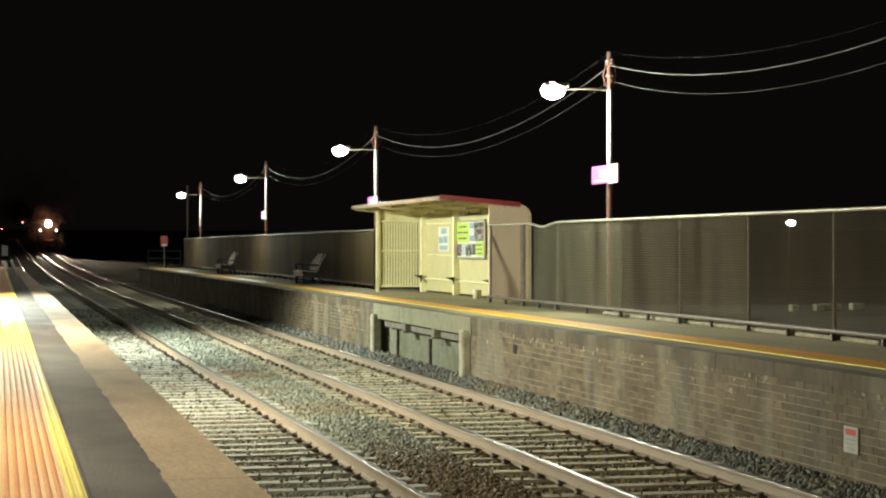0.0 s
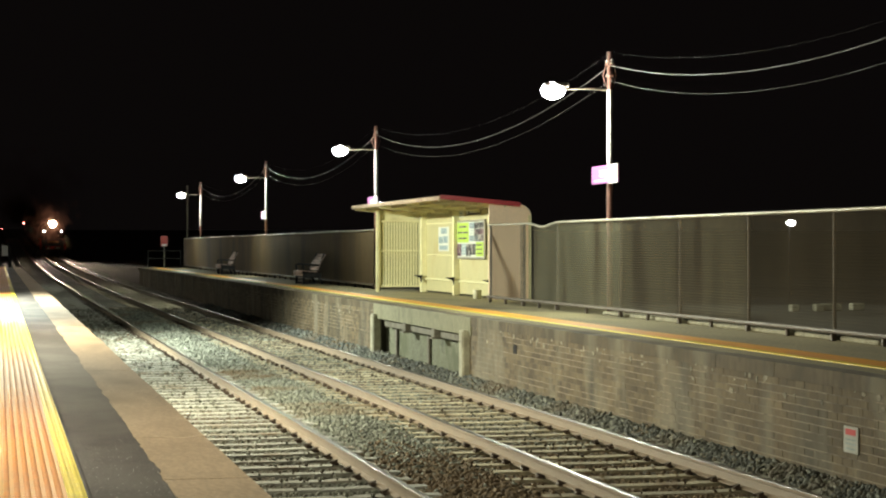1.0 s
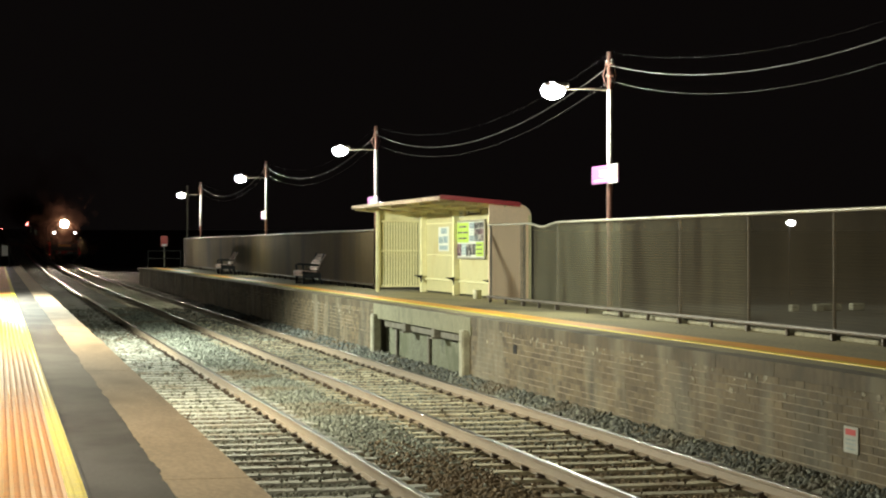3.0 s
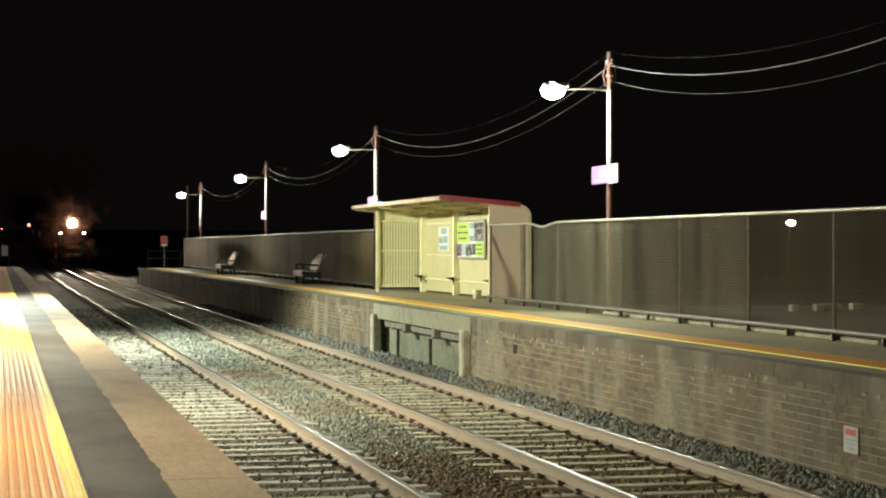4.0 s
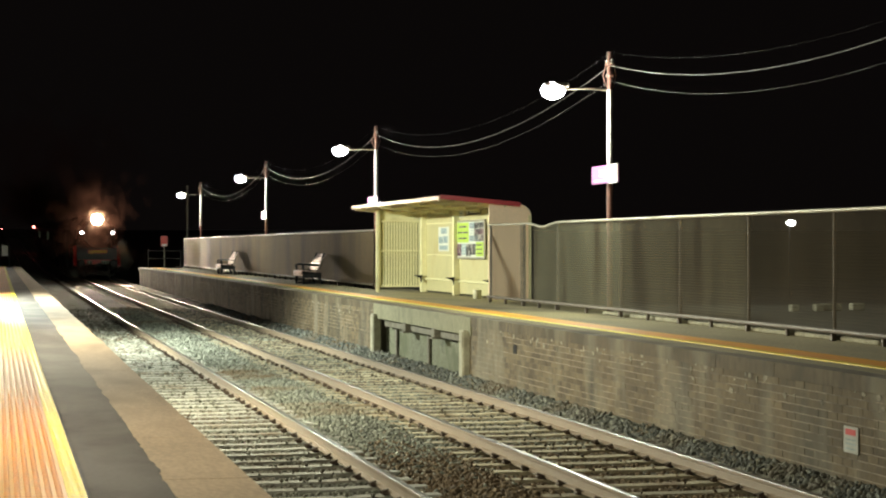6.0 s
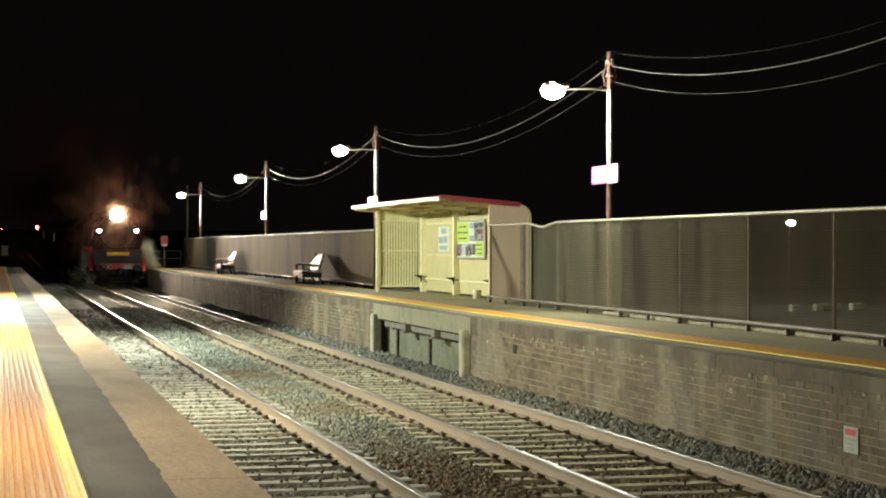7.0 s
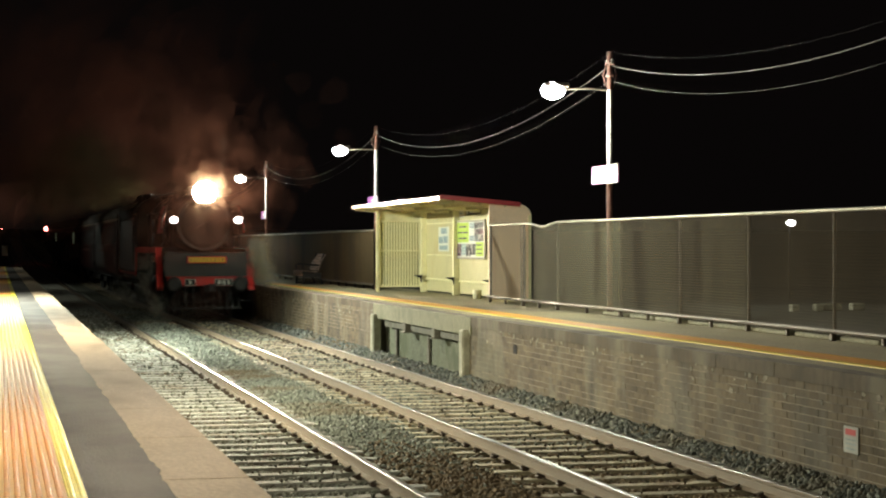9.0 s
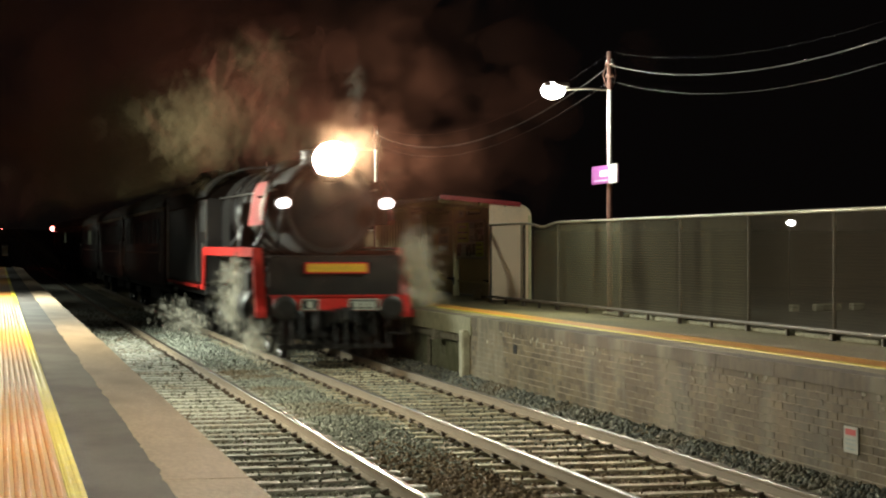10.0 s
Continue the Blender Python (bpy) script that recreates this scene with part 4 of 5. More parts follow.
# ---------------------------------------------------------------- steam train
TX = 6.52
RUN = np.polyfit([0.0, 1.0, 2.5, 4.5, 5.5, 7.0, 8.0, 9.0, 10.0], [271.6, 250.0, 216.4, 171.8, 148.6, 113.6, 89.0, 64.4, 39.4], 3)
WHEEL_R = 0.92


def front_at(t):
    return float(np.polyval(RUN, t))


def arc(cx, cz, rx, rz, a0, a1, n):
    return [(cx + rx * math.cos(radians(a0 + (a1 - a0) * i / n)), cz + rz * math.sin(radians(a0 + (a1 - a0) * i / n))) for i in range(n + 1)]


def wheelset(parent, y, r, name, spokes, label=""):
    """An axle with two spoked wheels; its origin lies on the axle."""
    ob = part(name, Build().tube([(-0.85, 0, 0), (0.85, 0, 0)], 0.09, 12), LOCO_BLACK, parent, label)
    ob.matrix_basis = pose(0, y, r)
    for d in (-1, 1):
        b = Build()
        x = d * 0.83
        n = 36
        vs = [(xx, rr * math.cos(2 * math.pi * k / n), rr * math.sin(2 * math.pi * k / n))
              for xx, rr in ((x - 0.06, r - 0.09), (x - 0.06, r), (x + 0.06, r), (x + 0.06, r - 0.09)) for k in range(n)]
        b.add(vs, [(i * n + k, i * n + (k + 1) % n, ((i + 1) % 4) * n + (k + 1) % n, ((i + 1) % 4) * n + k) for i in range(4) for k in range(n)])
        b.turned([(x - 0.1, 0.17), (x + 0.1, 0.17)], (0, 0, 0), "x", 16)
        if r < 0.7:
            b = Build().turned([(x - 0.11, 0.1), (x - 0.1, 0.17), (x - 0.04, 0.2), (x - 0.03, r - 0.12), (x - 0.07, r - 0.07), (x - 0.07, r), (x + 0.07, r), (x + 0.07, r - 0.07), (x + 0.03, r - 0.12), (x + 0.04, 0.2), (x + 0.1, 0.17), (x + 0.11, 0.1)], (0, 0, 0), "x", 28, smooth=False)
            spokes = 0
        for k in range(spokes):
            m = Matrix.Rotation(2 * math.pi * k / spokes, 3, "X")
            b.box(m @ Vector((x, 0, r * 0.52)), (0.06, 0.08, r * 0.86), 0.0, m)
        if r > 0.7:
            b.prism([(0.5 * math.cos(q), -0.52 + 0.25 * math.sin(q)) for q in [2 * math.pi * k / 10 for k in range(10)]], "x", x - 0.05, x + 0.05)
        part("wheel", b, LOCO_BLACK, ob)
    return ob


def locomotive():
    t = thing("steam_locomotive", "black steam locomotive with red trim running with lit headlight", "locomotive")
    BC = 3.08       # boiler centre height
    # boiler, smokebox and cladding bands
    part("smokebox", Build().turned([(0.75, 0.9), (0.78, 0.955), (0.85, 0.98), (3.1, 0.98), (3.12, 0.95)], (0, 0, BC), "y", 40), SOOT_BLACK, t)
    door = part("smokebox_door", Build().turned([(0.64, 0.06), (0.65, 0.35), (0.675, 0.62), (0.70, 0.78), (0.745, 0.82), (0.76, 0.6)], (0, 0, BC - 0.05), "y", 40), SOOT_BLACK, t, "shallow domed black smokebox door")
    part("door_ring", Build().turned([(0.70, 0.84), (0.67, 0.86), (0.67, 0.89), (0.745, 0.90)], (0, 0, BC - 0.05), "y", 40), LOCO_BLACK, door)
    for k in range(14):
        a = 2 * math.pi * k / 14
        part("door_clamp", Build().box((0.84 * math.cos(a), 0.67, BC - 0.05 + 0.84 * math.sin(a)), (0.07, 0.06, 0.07), 0.015), BLACK_IRON, door)
    part("door_handle", Build().tube([(-0.28, 0.60, BC - 0.2), (0, 0.58, BC - 0.05), (0.25, 0.60, BC + 0.12)], 0.018, 8), BLACK_IRON, door)
    part("boiler", Build().turned([(3.1, 0.94), (6.5, 0.96), (9.2, 1.02), (10.9, 1.04)], (0, 0, BC), "y", 40), LOCO_BLACK, t)
    for y in (3.12, 4.5, 5.9, 7.3, 8.7):
        part("boiler_band", Build().turned([(y, 0.985 + 0.01 * (y - 3)), (y + 0.07, 0.985 + 0.01 * (y - 3))], (0, 0, BC), "y", 40), BLACK_IRON, t)
    fb = [(-1.05, 1.7)] + [(-1.05, 2.6)] + arc(0, BC + 0.02, 1.05, 1.04, 170, 10, 14) + [(1.05, 2.6), (1.05, 1.7)]
    part("firebox", Build().prism(fb, "y", 9.3, 11.4), LOCO_BLACK, t)
    part("chimney", Build().turned([(0, 0.44), (0.12, 0.40), (0.26, 0.38), (0.32, 0.42), (0.34, 0.36), (0.1, 0.30)], (0, 1.9, BC + 0.86), "z", 24), LOCO_BLACK, t)
    part("steam_dome", Build().turned([(0, 0.5), (0.12, 0.44), (0.24, 0.36), (0.3, 0.2), (0.31, 0.02)], (0, 5.4, BC + 0.86), "z", 24), LOCO_BLACK, t)
    part("sand_dome", Build().turned([(0, 0.42), (0.12, 0.38), (0.22, 0.28), (0.26, 0.02)], (0, 7.6, BC + 0.9), "z", 20), LOCO_BLACK, t)
    part("safety_valve", Build().turned([(0, 0.09), (0.2, 0.08), (0.22, 0.1), (0.26, 0.05)], (0.2, 9.4, BC + 0.98), "z", 12), BLACK_IRON, t)
    # headlight in its housing on the smokebox
    hl = part("headlight", Build().turned([(0.66, 0.35), (0.30, 0.352), (0.28, 0.38), (0.62, 0.38), (0.86, 0.25), (0.90, 0.02)], (0, 0, 4.02), "y", 28), LOCO_BLACK, t, "large electric headlight")
    part("headlight_lens", Build().turned([(0.60, 0.02), (0.61, 0.26), (0.64, 0.346), (0.67, 0.3)], (0, 0, 4.02), "y", 28), HEAD_GLOW, hl, "dazzling warm white lens")
    # thin plates added inside the housing only to narrow the lens's light
    grille = Build()
    for k in range(-3, 4):
        c = 0.09 * k
        h = math.sqrt(0.34 ** 2 - c * c)
        grille.box((c, 0.435, 4.02), (0.004, 0.25, 2 * h), 0.0).box((0, 0.435, 4.02 + c), (2 * h, 0.246, 0.004), 0.0)
    part("added_beam_grille", grille, VOID, hl, "thin black grille added to narrow the beam")
    part("headlight_bracket", Build().box((0, 0.72, 3.68), (0.4, 0.2, 0.2), 0.03), LOCO_BLACK, hl)
    for s in (-1, 1):
        ml = part("marker_lamp", Build().turned([(-0.06, 0.15), (0.16, 0.15), (0.22, 0.06)], (s * 1.03, 0.06, 3.14), "y", 18), LOCO_BLACK, t)
        part("marker_lens", Build().ball((s * 1.03, -0.02, 3.14), (0.125, 0.07, 0.105)), MARKER_GLOW, ml, "lit white marker lens")
        part("marker_bracket", Build().tube([(s * 1.03, 0.1, 3.0), (s * 1.08, 0.3, 2.62), (s * 1.08, 0.5, 2.3)], 0.03, 8), LOCO_BLACK, ml)
        # smoke deflector plate
        x = s * 1.34
        b = Build()
        out = [(0.9, 2.82), (1.05, 2.72), (3.2, 2.72), (3.2, 3.45), (3.0, 3.62), (1.15, 3.62), (0.95, 3.45)]
        n = len(out)
        lean = lambda z: -s * max(0, z - 3.1) * 0.35
        vs = [(x + lean(z), y, z) for y, z in out] + [(x - s * 0.03 + lean(z), y, z) for y, z in out]
        b.add(vs, [tuple(range(n)), tuple(range(2 * n - 1, n - 1, -1))] + [(k, (k + 1) % n, n + (k + 1) % n, n + k) for k in range(n)])
        d = part("smoke_deflector", b, LOCO_RED, t, "red smoke deflector plate")
        inner = [(x - s * 0.034 + lean(z), y, z) for y, z in out] + [(x - s * 0.044 + lean(z), y, z) for y, z in out]
        part("inner_sheet", Build().add(inner, [tuple(range(n)), tuple(range(2 * n - 1, n - 1, -1))] + [(k, (k + 1) % n, n + (k + 1) % n, n + k) for k in range(n)]), SOOT_BLACK, d, "soot-black inner face")
        part("stay", Build().tube([(x, 1.6, 3.3), (s * 0.95, 1.6, 3.3)], 0.02, 8), LOCO_BLACK, d)
        # edge bright on the left, black on the right: lighting put into the colours
        part("front_edge", Build().tube([(x, 0.9, 2.82), (x, 0.94, 3.1), (x + lean(3.45), 0.95, 3.45), (x + lean(3.62), 1.15, 3.62)], 0.03, 8), BRIGHT_STEEL if s < 0 else SOOT_BLACK, d)
        # running board with red valance
        rb = part("running_board", Build().box((s * 1.2, 5.9, 2.22), (0.62, 10.2, 0.05), 0.01), LOCO_BLACK, t)
        part("valance", Build().box((s * 1.5, 5.9, 2.17), (0.05, 10.2, 0.20), 0.015), LOCO_RED, rb, "red running-board edge")
        leg = [(0.95, 2.26), (0.72, 2.26), (0.30, 1.32), (0.02, 0.98), (0.02, 0.88), (0.34, 0.88), (0.40, 1.2), (0.80, 2.08)]
        part("front_leg", Build().prism(leg, "x", s * 1.46 - 0.10, s * 1.46 + 0.10), LOCO_RED, rb, "red sloping front valance")
        leg = [(10.8, 2.26), (11.05, 2.26), (11.2, 1.35), (11.6, 1.35), (11.6, 1.20), (11.05, 1.2)]
        part("rear_leg", Build().prism(leg, "x", s * 1.5 - 0.03, s * 1.5 + 0.03), LOCO_RED, rb)
        part("handrail", Build().tube([(s * 1.03, 1.2, BC + 0.36), (s * 1.06, 6, BC + 0.38), (s * 1.1, 10.8, BC + 0.4)], 0.018, 8), BRIGHT_STEEL, t)
        # pipes and pumps along the boiler
        for k, (y, r0) in enumerate(((3.6, 0.05), (4.1, 0.035), (4.9, 0.06), (5.5, 0.04), (6.4, 0.05), (8.3, 0.05))):
            pts = [(s * math.cos(radians(a)) * 1.02, y + 0.012 * (a - 20) * (k % 2), BC + math.sin(radians(a)) * 1.02) for a in (52, 40, 28, 12, -5, -25)] + [(s * 1.1, y + 0.1, 2.3)]
            part("pipe", Build().tube(pts, r0, 8), BRIGHT_STEEL if k == 2 else BLACK_IRON, t)
        pump = part("air_pump", Build().turned([(0, 0.16), (0.05, 0.2), (0.4, 0.2), (0.45, 0.12), (0.55, 0.12), (0.6, 0.19), (0.95, 0.19), (1.0, 0.1)], (s * 1.22, 4.5, 2.24), "z", 16), BLACK_IRON, t)
        # cylinder, crosshead guides
        part("cylinder", Build().turned([(1.75, 0.25), (1.8, 0.42), (1.95, 0.45), (3.05, 0.45), (3.2, 0.42), (3.25, 0.2)], (s * 1.17, 0, 1.02), "y", 24).box((s * 1.17, 2.5, 1.55), (0.62, 1.1, 0.62), 0.12), LOCO_BLACK, t)
        part("slide_bar", Build().box((s * 1.25, 4.1, 1.28), (0.08, 1.8, 0.07), 0.01).box((s * 1.25, 4.1, 0.82), (0.08, 1.8, 0.07), 0.01), BRIGHT_STEEL, t)
        part("crosshead", Build().box((s * 1.25, 4.2, 1.05), (0.16, 0.4, 0.44), 0.04), BRIGHT_STEEL, t)
        part("valve_link", Build().tube([(s * 1.3, 5.6, 1.95), (s * 1.32, 5.7, 1.4), (s * 1.3, 5.5, 1.1)], 0.05, 8).tube([(s * 1.3, 3.0, 1.6), (s * 1.32, 5.65, 1.68)], 0.04, 8), BRIGHT_STEEL, t)
        # buffers and beam fittings
        bf = part("buffer", Build().turned([(-0.42, 0.10), (-0.46, 0.24), (-0.42, 0.25), (-0.38, 0.12), (0.0, 0.13), (0.03, 0.2)], (s * 1.06, 0, 1.08), "y", 20), LOCO_BLACK, t, "black round buffer")
        part("step", Build().box((s * 1.3, 0.15, 0.55), (0.34, 0.3, 0.04), 0.01).box((s * 1.4, 0.15, 0.75), (0.03, 0.26, 0.5), 0.01), LOCO_BLACK, t)
        part("guard_iron", Build().box((s * 0.8, 0.45, 0.42), (0.06, 0.12, 0.68), 0.02), LOCO_BLACK, t)
        # cab side
        cs = part("cab_side", Build().box((s * 1.42, 12.1, 2.42), (0.04, 2.2, 2.1), 0.01), LOCO_BLACK, t)
        part("cab_window", Build().box((s * 1.445, 12.0, 2.98), (0.02, 0.95, 0.62), 0.03), SLEEVE, cs)
        part("number_plate_bar", Build().box((s * 1.45, 11.85, 2.28), (0.02, 0.5, 0.2), 0.01), BRIGHT_STEEL, cs)
        part("cab_handrail", Build().tube([(s * 1.47, 13.1, 1.5), (s * 1.47, 13.1, 3.1)], 0.02, 8), BLACK_IRON, cs)
    part("cab_front", Build().prism([(-1.4, 2.2), (-1.4, 3.45)] + arc(0, 3.3, 1.4, 0.75, 168, 12, 10) + [(1.4, 3.45), (1.4, 2.2)], "y", 11.0, 11.06), LOCO_BLACK, t)
    part("cab_roof", Build().prism(arc(0, 3.38, 1.52, 0.92, 170, 10, 14) + arc(0, 3.38, 1.46, 0.86, 10, 170, 14), "y", 10.8, 13.6), LOCO_BLACK, t)
    # front apron, headboard and buffer beam
    part("front_apron", Build().prism([(-1.32, 1.3), (1.32, 1.3), (1.32, 2.06), (1.1, 2.1), (-1.1, 2.1), (-1.32, 2.06)], "y", 0.06, 0.12).box((0, 0.35, 2.09), (2.6, 0.6, 0.04), 0.01), LOCO_BLACK, t, "black sheet apron above the buffer beam")
    bb = part("buffer_beam", Build().box((0, 0.02, 1.15), (2.5, 0.14, 0.27), 0.02), LOCO_RED, t, "red buffer beam")
    part("beam_top_edge", Build().box((0, -0.04, 1.305), (2.62, 0.12, 0.035), 0.008), LOCO_RED, bb)
    for x, w in ((-0.52, 0.34), (0.56, 0.6)):
        np_ = part("number_plate", Build().box((x, -0.09, 1.14), (w, 0.03, 0.22), 0.008), BLACK_IRON, bb, "black number plate with white rim")
        rim = Build()
        for dz in (-0.1, 0.1):
            rim.box((x, -0.108, 1.14 + dz), (w, 0.008, 0.018), 0.0)
        for dx in (-0.5, 0.5):
            rim.box((x + dx * (w - 0.018), -0.108, 1.14), (0.018, 0.008, 0.182), 0.0)
        part("rim", rim, POSTER_WHITE, np_, "white rim")
        for k in range(1 if w < 0.5 else 3):
            part("plate_bar", Build().box((x + (0 if w < 0.5 else (k - 1) * 0.15), -0.108, 1.14), (0.085, 0.008, 0.125), 0.0), POSTER_WHITE, np_)
    hb = part("headboard", Build().box((0.02, -0.03, 1.86), (1.26, 0.035, 0.22), 0.008), LOCO_RED, t, "red-bordered yellow headboard")
    part("yellow_field", Build().box((0.02, -0.05, 1.86), (1.18, 0.012, 0.155), 0.003), GOLD, hb)
    for k in range(9):
        part("lettering_bar", Build().box((-0.48 + k * 0.125, -0.058, 1.86), (0.022, 0.006, 0.10), 0.0), RUST_PAINT, hb)
    part("coupler", Build().box((0, -0.35, 0.93), (0.24, 0.6, 0.26), 0.06).box((0.1, -0.62, 0.95), (0.3, 0.22, 0.3), 0.07), BLACK_IRON, t)
    for x in (-0.42, 0.38, 0.72, -0.74):
        part("brake_hose", Build().tube([(x, -0.08, 0.98), (x + 0.02, -0.22, 0.85), (x + 0.03, -0.22, 0.6), (x, -0.16, 0.48)], 0.035, 8), BLACK_IRON, t)
    pilot = part("pilot", Build().box((0, 0.1, 0.30), (2.3, 0.12, 0.1), 0.02), LOCO_BLACK, t)
    for k in range(11):
        x = -1.05 + k * 0.21
        part("pilot_bar", Build().box((x, -0.02, 0.58), (0.05, 0.06, 0.66), 0.01, Matrix.Rotation(radians(-14), 3, "X")), LOCO_BLACK, pilot)
    part("main_frame", Build().box((-0.55, 6.6, 1.25), (0.12, 12.6, 0.8), 0.02).box((0.55, 6.6, 1.25), (0.12, 12.6, 0.8), 0.02).box((0, 6.6, 1.45), (1.1, 12.4, 0.3), 0.02), LOCO_BLACK, t)
    part("ash_pan", Build().box((0, 11.0, 1.0), (1.5, 2.2, 0.6), 0.08), LOCO_BLACK, t)
    for y in (1.55, 3.45):
        wheelset(t, y, 0.46, "bogie_wheelset", 10)
    for y in (11.3, 12.9):
        wheelset(t, y, 0.5, "trailing_wheelset", 10)
    drivers = [wheelset(t, y, WHEEL_R, "driving_wheelset", 16, "tall spoked driving wheels") for y in (5.3, 7.25, 9.2)]
    rods = []
    for s in (-1, 1):
        b = Build().box((s * 1.0, 1.95, 0), (0.05, 4.2, 0.14), 0.02)
        for d in (0, 1.95, 3.9):
            b.turned([(s * 1.0 - 0.06, 0.13), (s * 1.0 + 0.06, 0.13)], (0, d, 0), "x", 14)
        rods.append((part("coupling_rod", b, BRIGHT_STEEL, t, "bright steel coupling rod"), s))
    return t, drivers, rods


def tender():
    t = thing("tender", "black coal tender coupled behind the locomotive", "tender")
    part("tank", Build().box((0, 5.0, 2.35), (2.8, 9.4, 2.2), 0.12), LOCO_BLACK, t)
    part("tank_flare", Build().prism([(-1.4, 3.4), (-1.48, 3.75), (-1.2, 4.02), (1.2, 4.02), (1.48, 3.75), (1.4, 3.4)], "y", 0.4, 9.5), LOCO_BLACK, t)
    coal = Build()
    rng = random.Random(3)
    for k in range(160):
        coal.box((rng.uniform(-1.05, 1.05), rng.uniform(1.0, 6.0), 4.02 + rng.uniform(0, 0.2)), [rng.uniform(0.12, 0.3)] * 3, 0.03, Euler((rng.uniform(0, 3), rng.uniform(0, 3), 0)).to_matrix())
    tagged(part("coal", coal, BLACK_IRON, t), kind="stuff")
    part("underframe", Build().box((0, 5.0, 1.12), (2.4, 9.6, 0.24), 0.03), LOCO_BLACK, t)
    part("valance", Build().box((-1.38, 5.0, 1.24), (0.03, 9.4, 0.09), 0.01).box((1.38, 5.0, 1.24), (0.03, 9.4, 0.09), 0.01), LOCO_RED, t, "thin red lining strip")
    for y in (1.5, 3.0, 4.5, 6.2, 7.6, 9.0):
        wheelset(t, y, 0.46, "wheelset", 10)
    for y in (2.2, 7.6):
        for x in (-1.05, 1.05):
            part("bogie_frame", Build().box((x, y + 0.5, 0.62), (0.14, 3.6, 0.3), 0.05), LOCO_BLACK, t)
    part("ladder", Build().tube([(-1.45, 9.2, 1.3), (-1.45, 9.2, 3.8)], 0.02, 6).tube([(-1.45, 8.85, 1.3), (-1.45, 8.85, 3.8)], 0.02, 6), BRIGHT_STEEL, t)
    return t


CAR_L = 20.9


def carriage(lit, last):
    t = thing("passenger_carriage", "dark red passenger carriage with pale cantrail" + (" and one lit window bay" if lit else ""), "carriage", group="carriages of the steam train")
    sec = [(-1.42, 1.05), (-1.47, 1.4), (-1.45, 3.5), (1.45, 3.5), (1.47, 1.4), (1.42, 1.05)]
    body = part("body", Build().prism(sec, "y", 0.3, CAR_L - 0.3), CARRIAGE_RED, t)
    part("roof", Build().prism(arc(0, 3.5, 1.52, 0.78, 178, 2, 16), "y", 0.15, CAR_L - 0.15), ROOF_GREY, t)
    for s in (-1, 1):
        part("cantrail", Build().box((s * 1.47, CAR_L / 2, 3.47), (0.06, CAR_L - 0.5, 0.11), 0.012), FASCIA, body, "pale cantrail strip")
        part("waist_moulding", Build().box((s * 1.47, CAR_L / 2, 2.08), (0.035, CAR_L - 0.6, 0.05), 0.008), RUST_PAINT, body)
        for k in range(9):
            y = 2.6 + k * 1.96
            on = lit and s < 0 and k in (3, 4)
            w = part("window_frame", Build().box((s * 1.463, y, 2.78), (0.03, 1.2, 0.9), 0.012), CARRIAGE_RED, body)
            part("pane", Build().box((s * 1.474, y, 2.78), (0.02, 1.06, 0.76), 0.006), WINDOW_GLOW if on else SLEEVE, w)
        for y in (1.1, CAR_L - 1.1):
            part("door", Build().box((s * 1.462, y, 2.1), (0.03, 0.78, 1.95), 0.012), CARRIAGE_RED, body)
            part("grab_rail", Build().tube([(s * 1.5, y + 0.52, 1.5), (s * 1.5, y + 0.52, 2.5)], 0.018, 6), BRIGHT_STEEL, body)
    for y in (0.25, CAR_L - 0.25):
        part("gangway", Build().box((0, y, 2.2), (1.1, 0.5, 2.1), 0.08), SLEEVE, t)
    for k in range(6):
        part("roof_vent", Build().turned([(0, 0.14), (0.1, 0.16), (0.14, 0.04)], (0, 2.4 + k * 3.2, 4.25), "z", 12), ROOF_GREY, t)
    part("underframe", Build().box((0, CAR_L / 2, 0.94), (2.5, CAR_L - 0.5, 0.2), 0.03).box((0, CAR_L / 2, 0.65), (1.9, 5.0, 0.5), 0.06), LOCO_BLACK, t)
    for y in (3.2, CAR_L - 3.2):
        part("bogie", Build().box((-1.02, y, 0.6), (0.12, 3.0, 0.28), 0.05).box((1.02, y, 0.6), (0.12, 3.0, 0.28), 0.05).box((0, y, 0.65), (2.0, 0.4, 0.2), 0.03), LOCO_BLACK, t)
        for d in (-1.1, 1.1):
            wheelset(t, y + d, 0.46, "wheelset", 8)
    if last:
        tl = part("tail_lamp", Build().turned([(-0.1, 0.16), (0.12, 0.18), (0.18, 0.1)], (-1.62, CAR_L - 1.0, 3.55), "y", 14), LOCO_BLACK, t)
        part("tail_lens", Build().ball((-1.62, CAR_L - 1.13, 3.55), (0.22, 0.08, 0.22)), TAIL_GLOW, tl, "glowing red side lamp")
    return t


LOCO, DRIVERS, RODS = locomotive()
VEHICLES = [(LOCO, 0.0, 13.4), (tender(), 13.5, 9.8)]
for i in range(6):
    VEHICLES.append((carriage(i in (2, 4), i == 5), 23.5 + i * (CAR_L + 0.3), CAR_L))


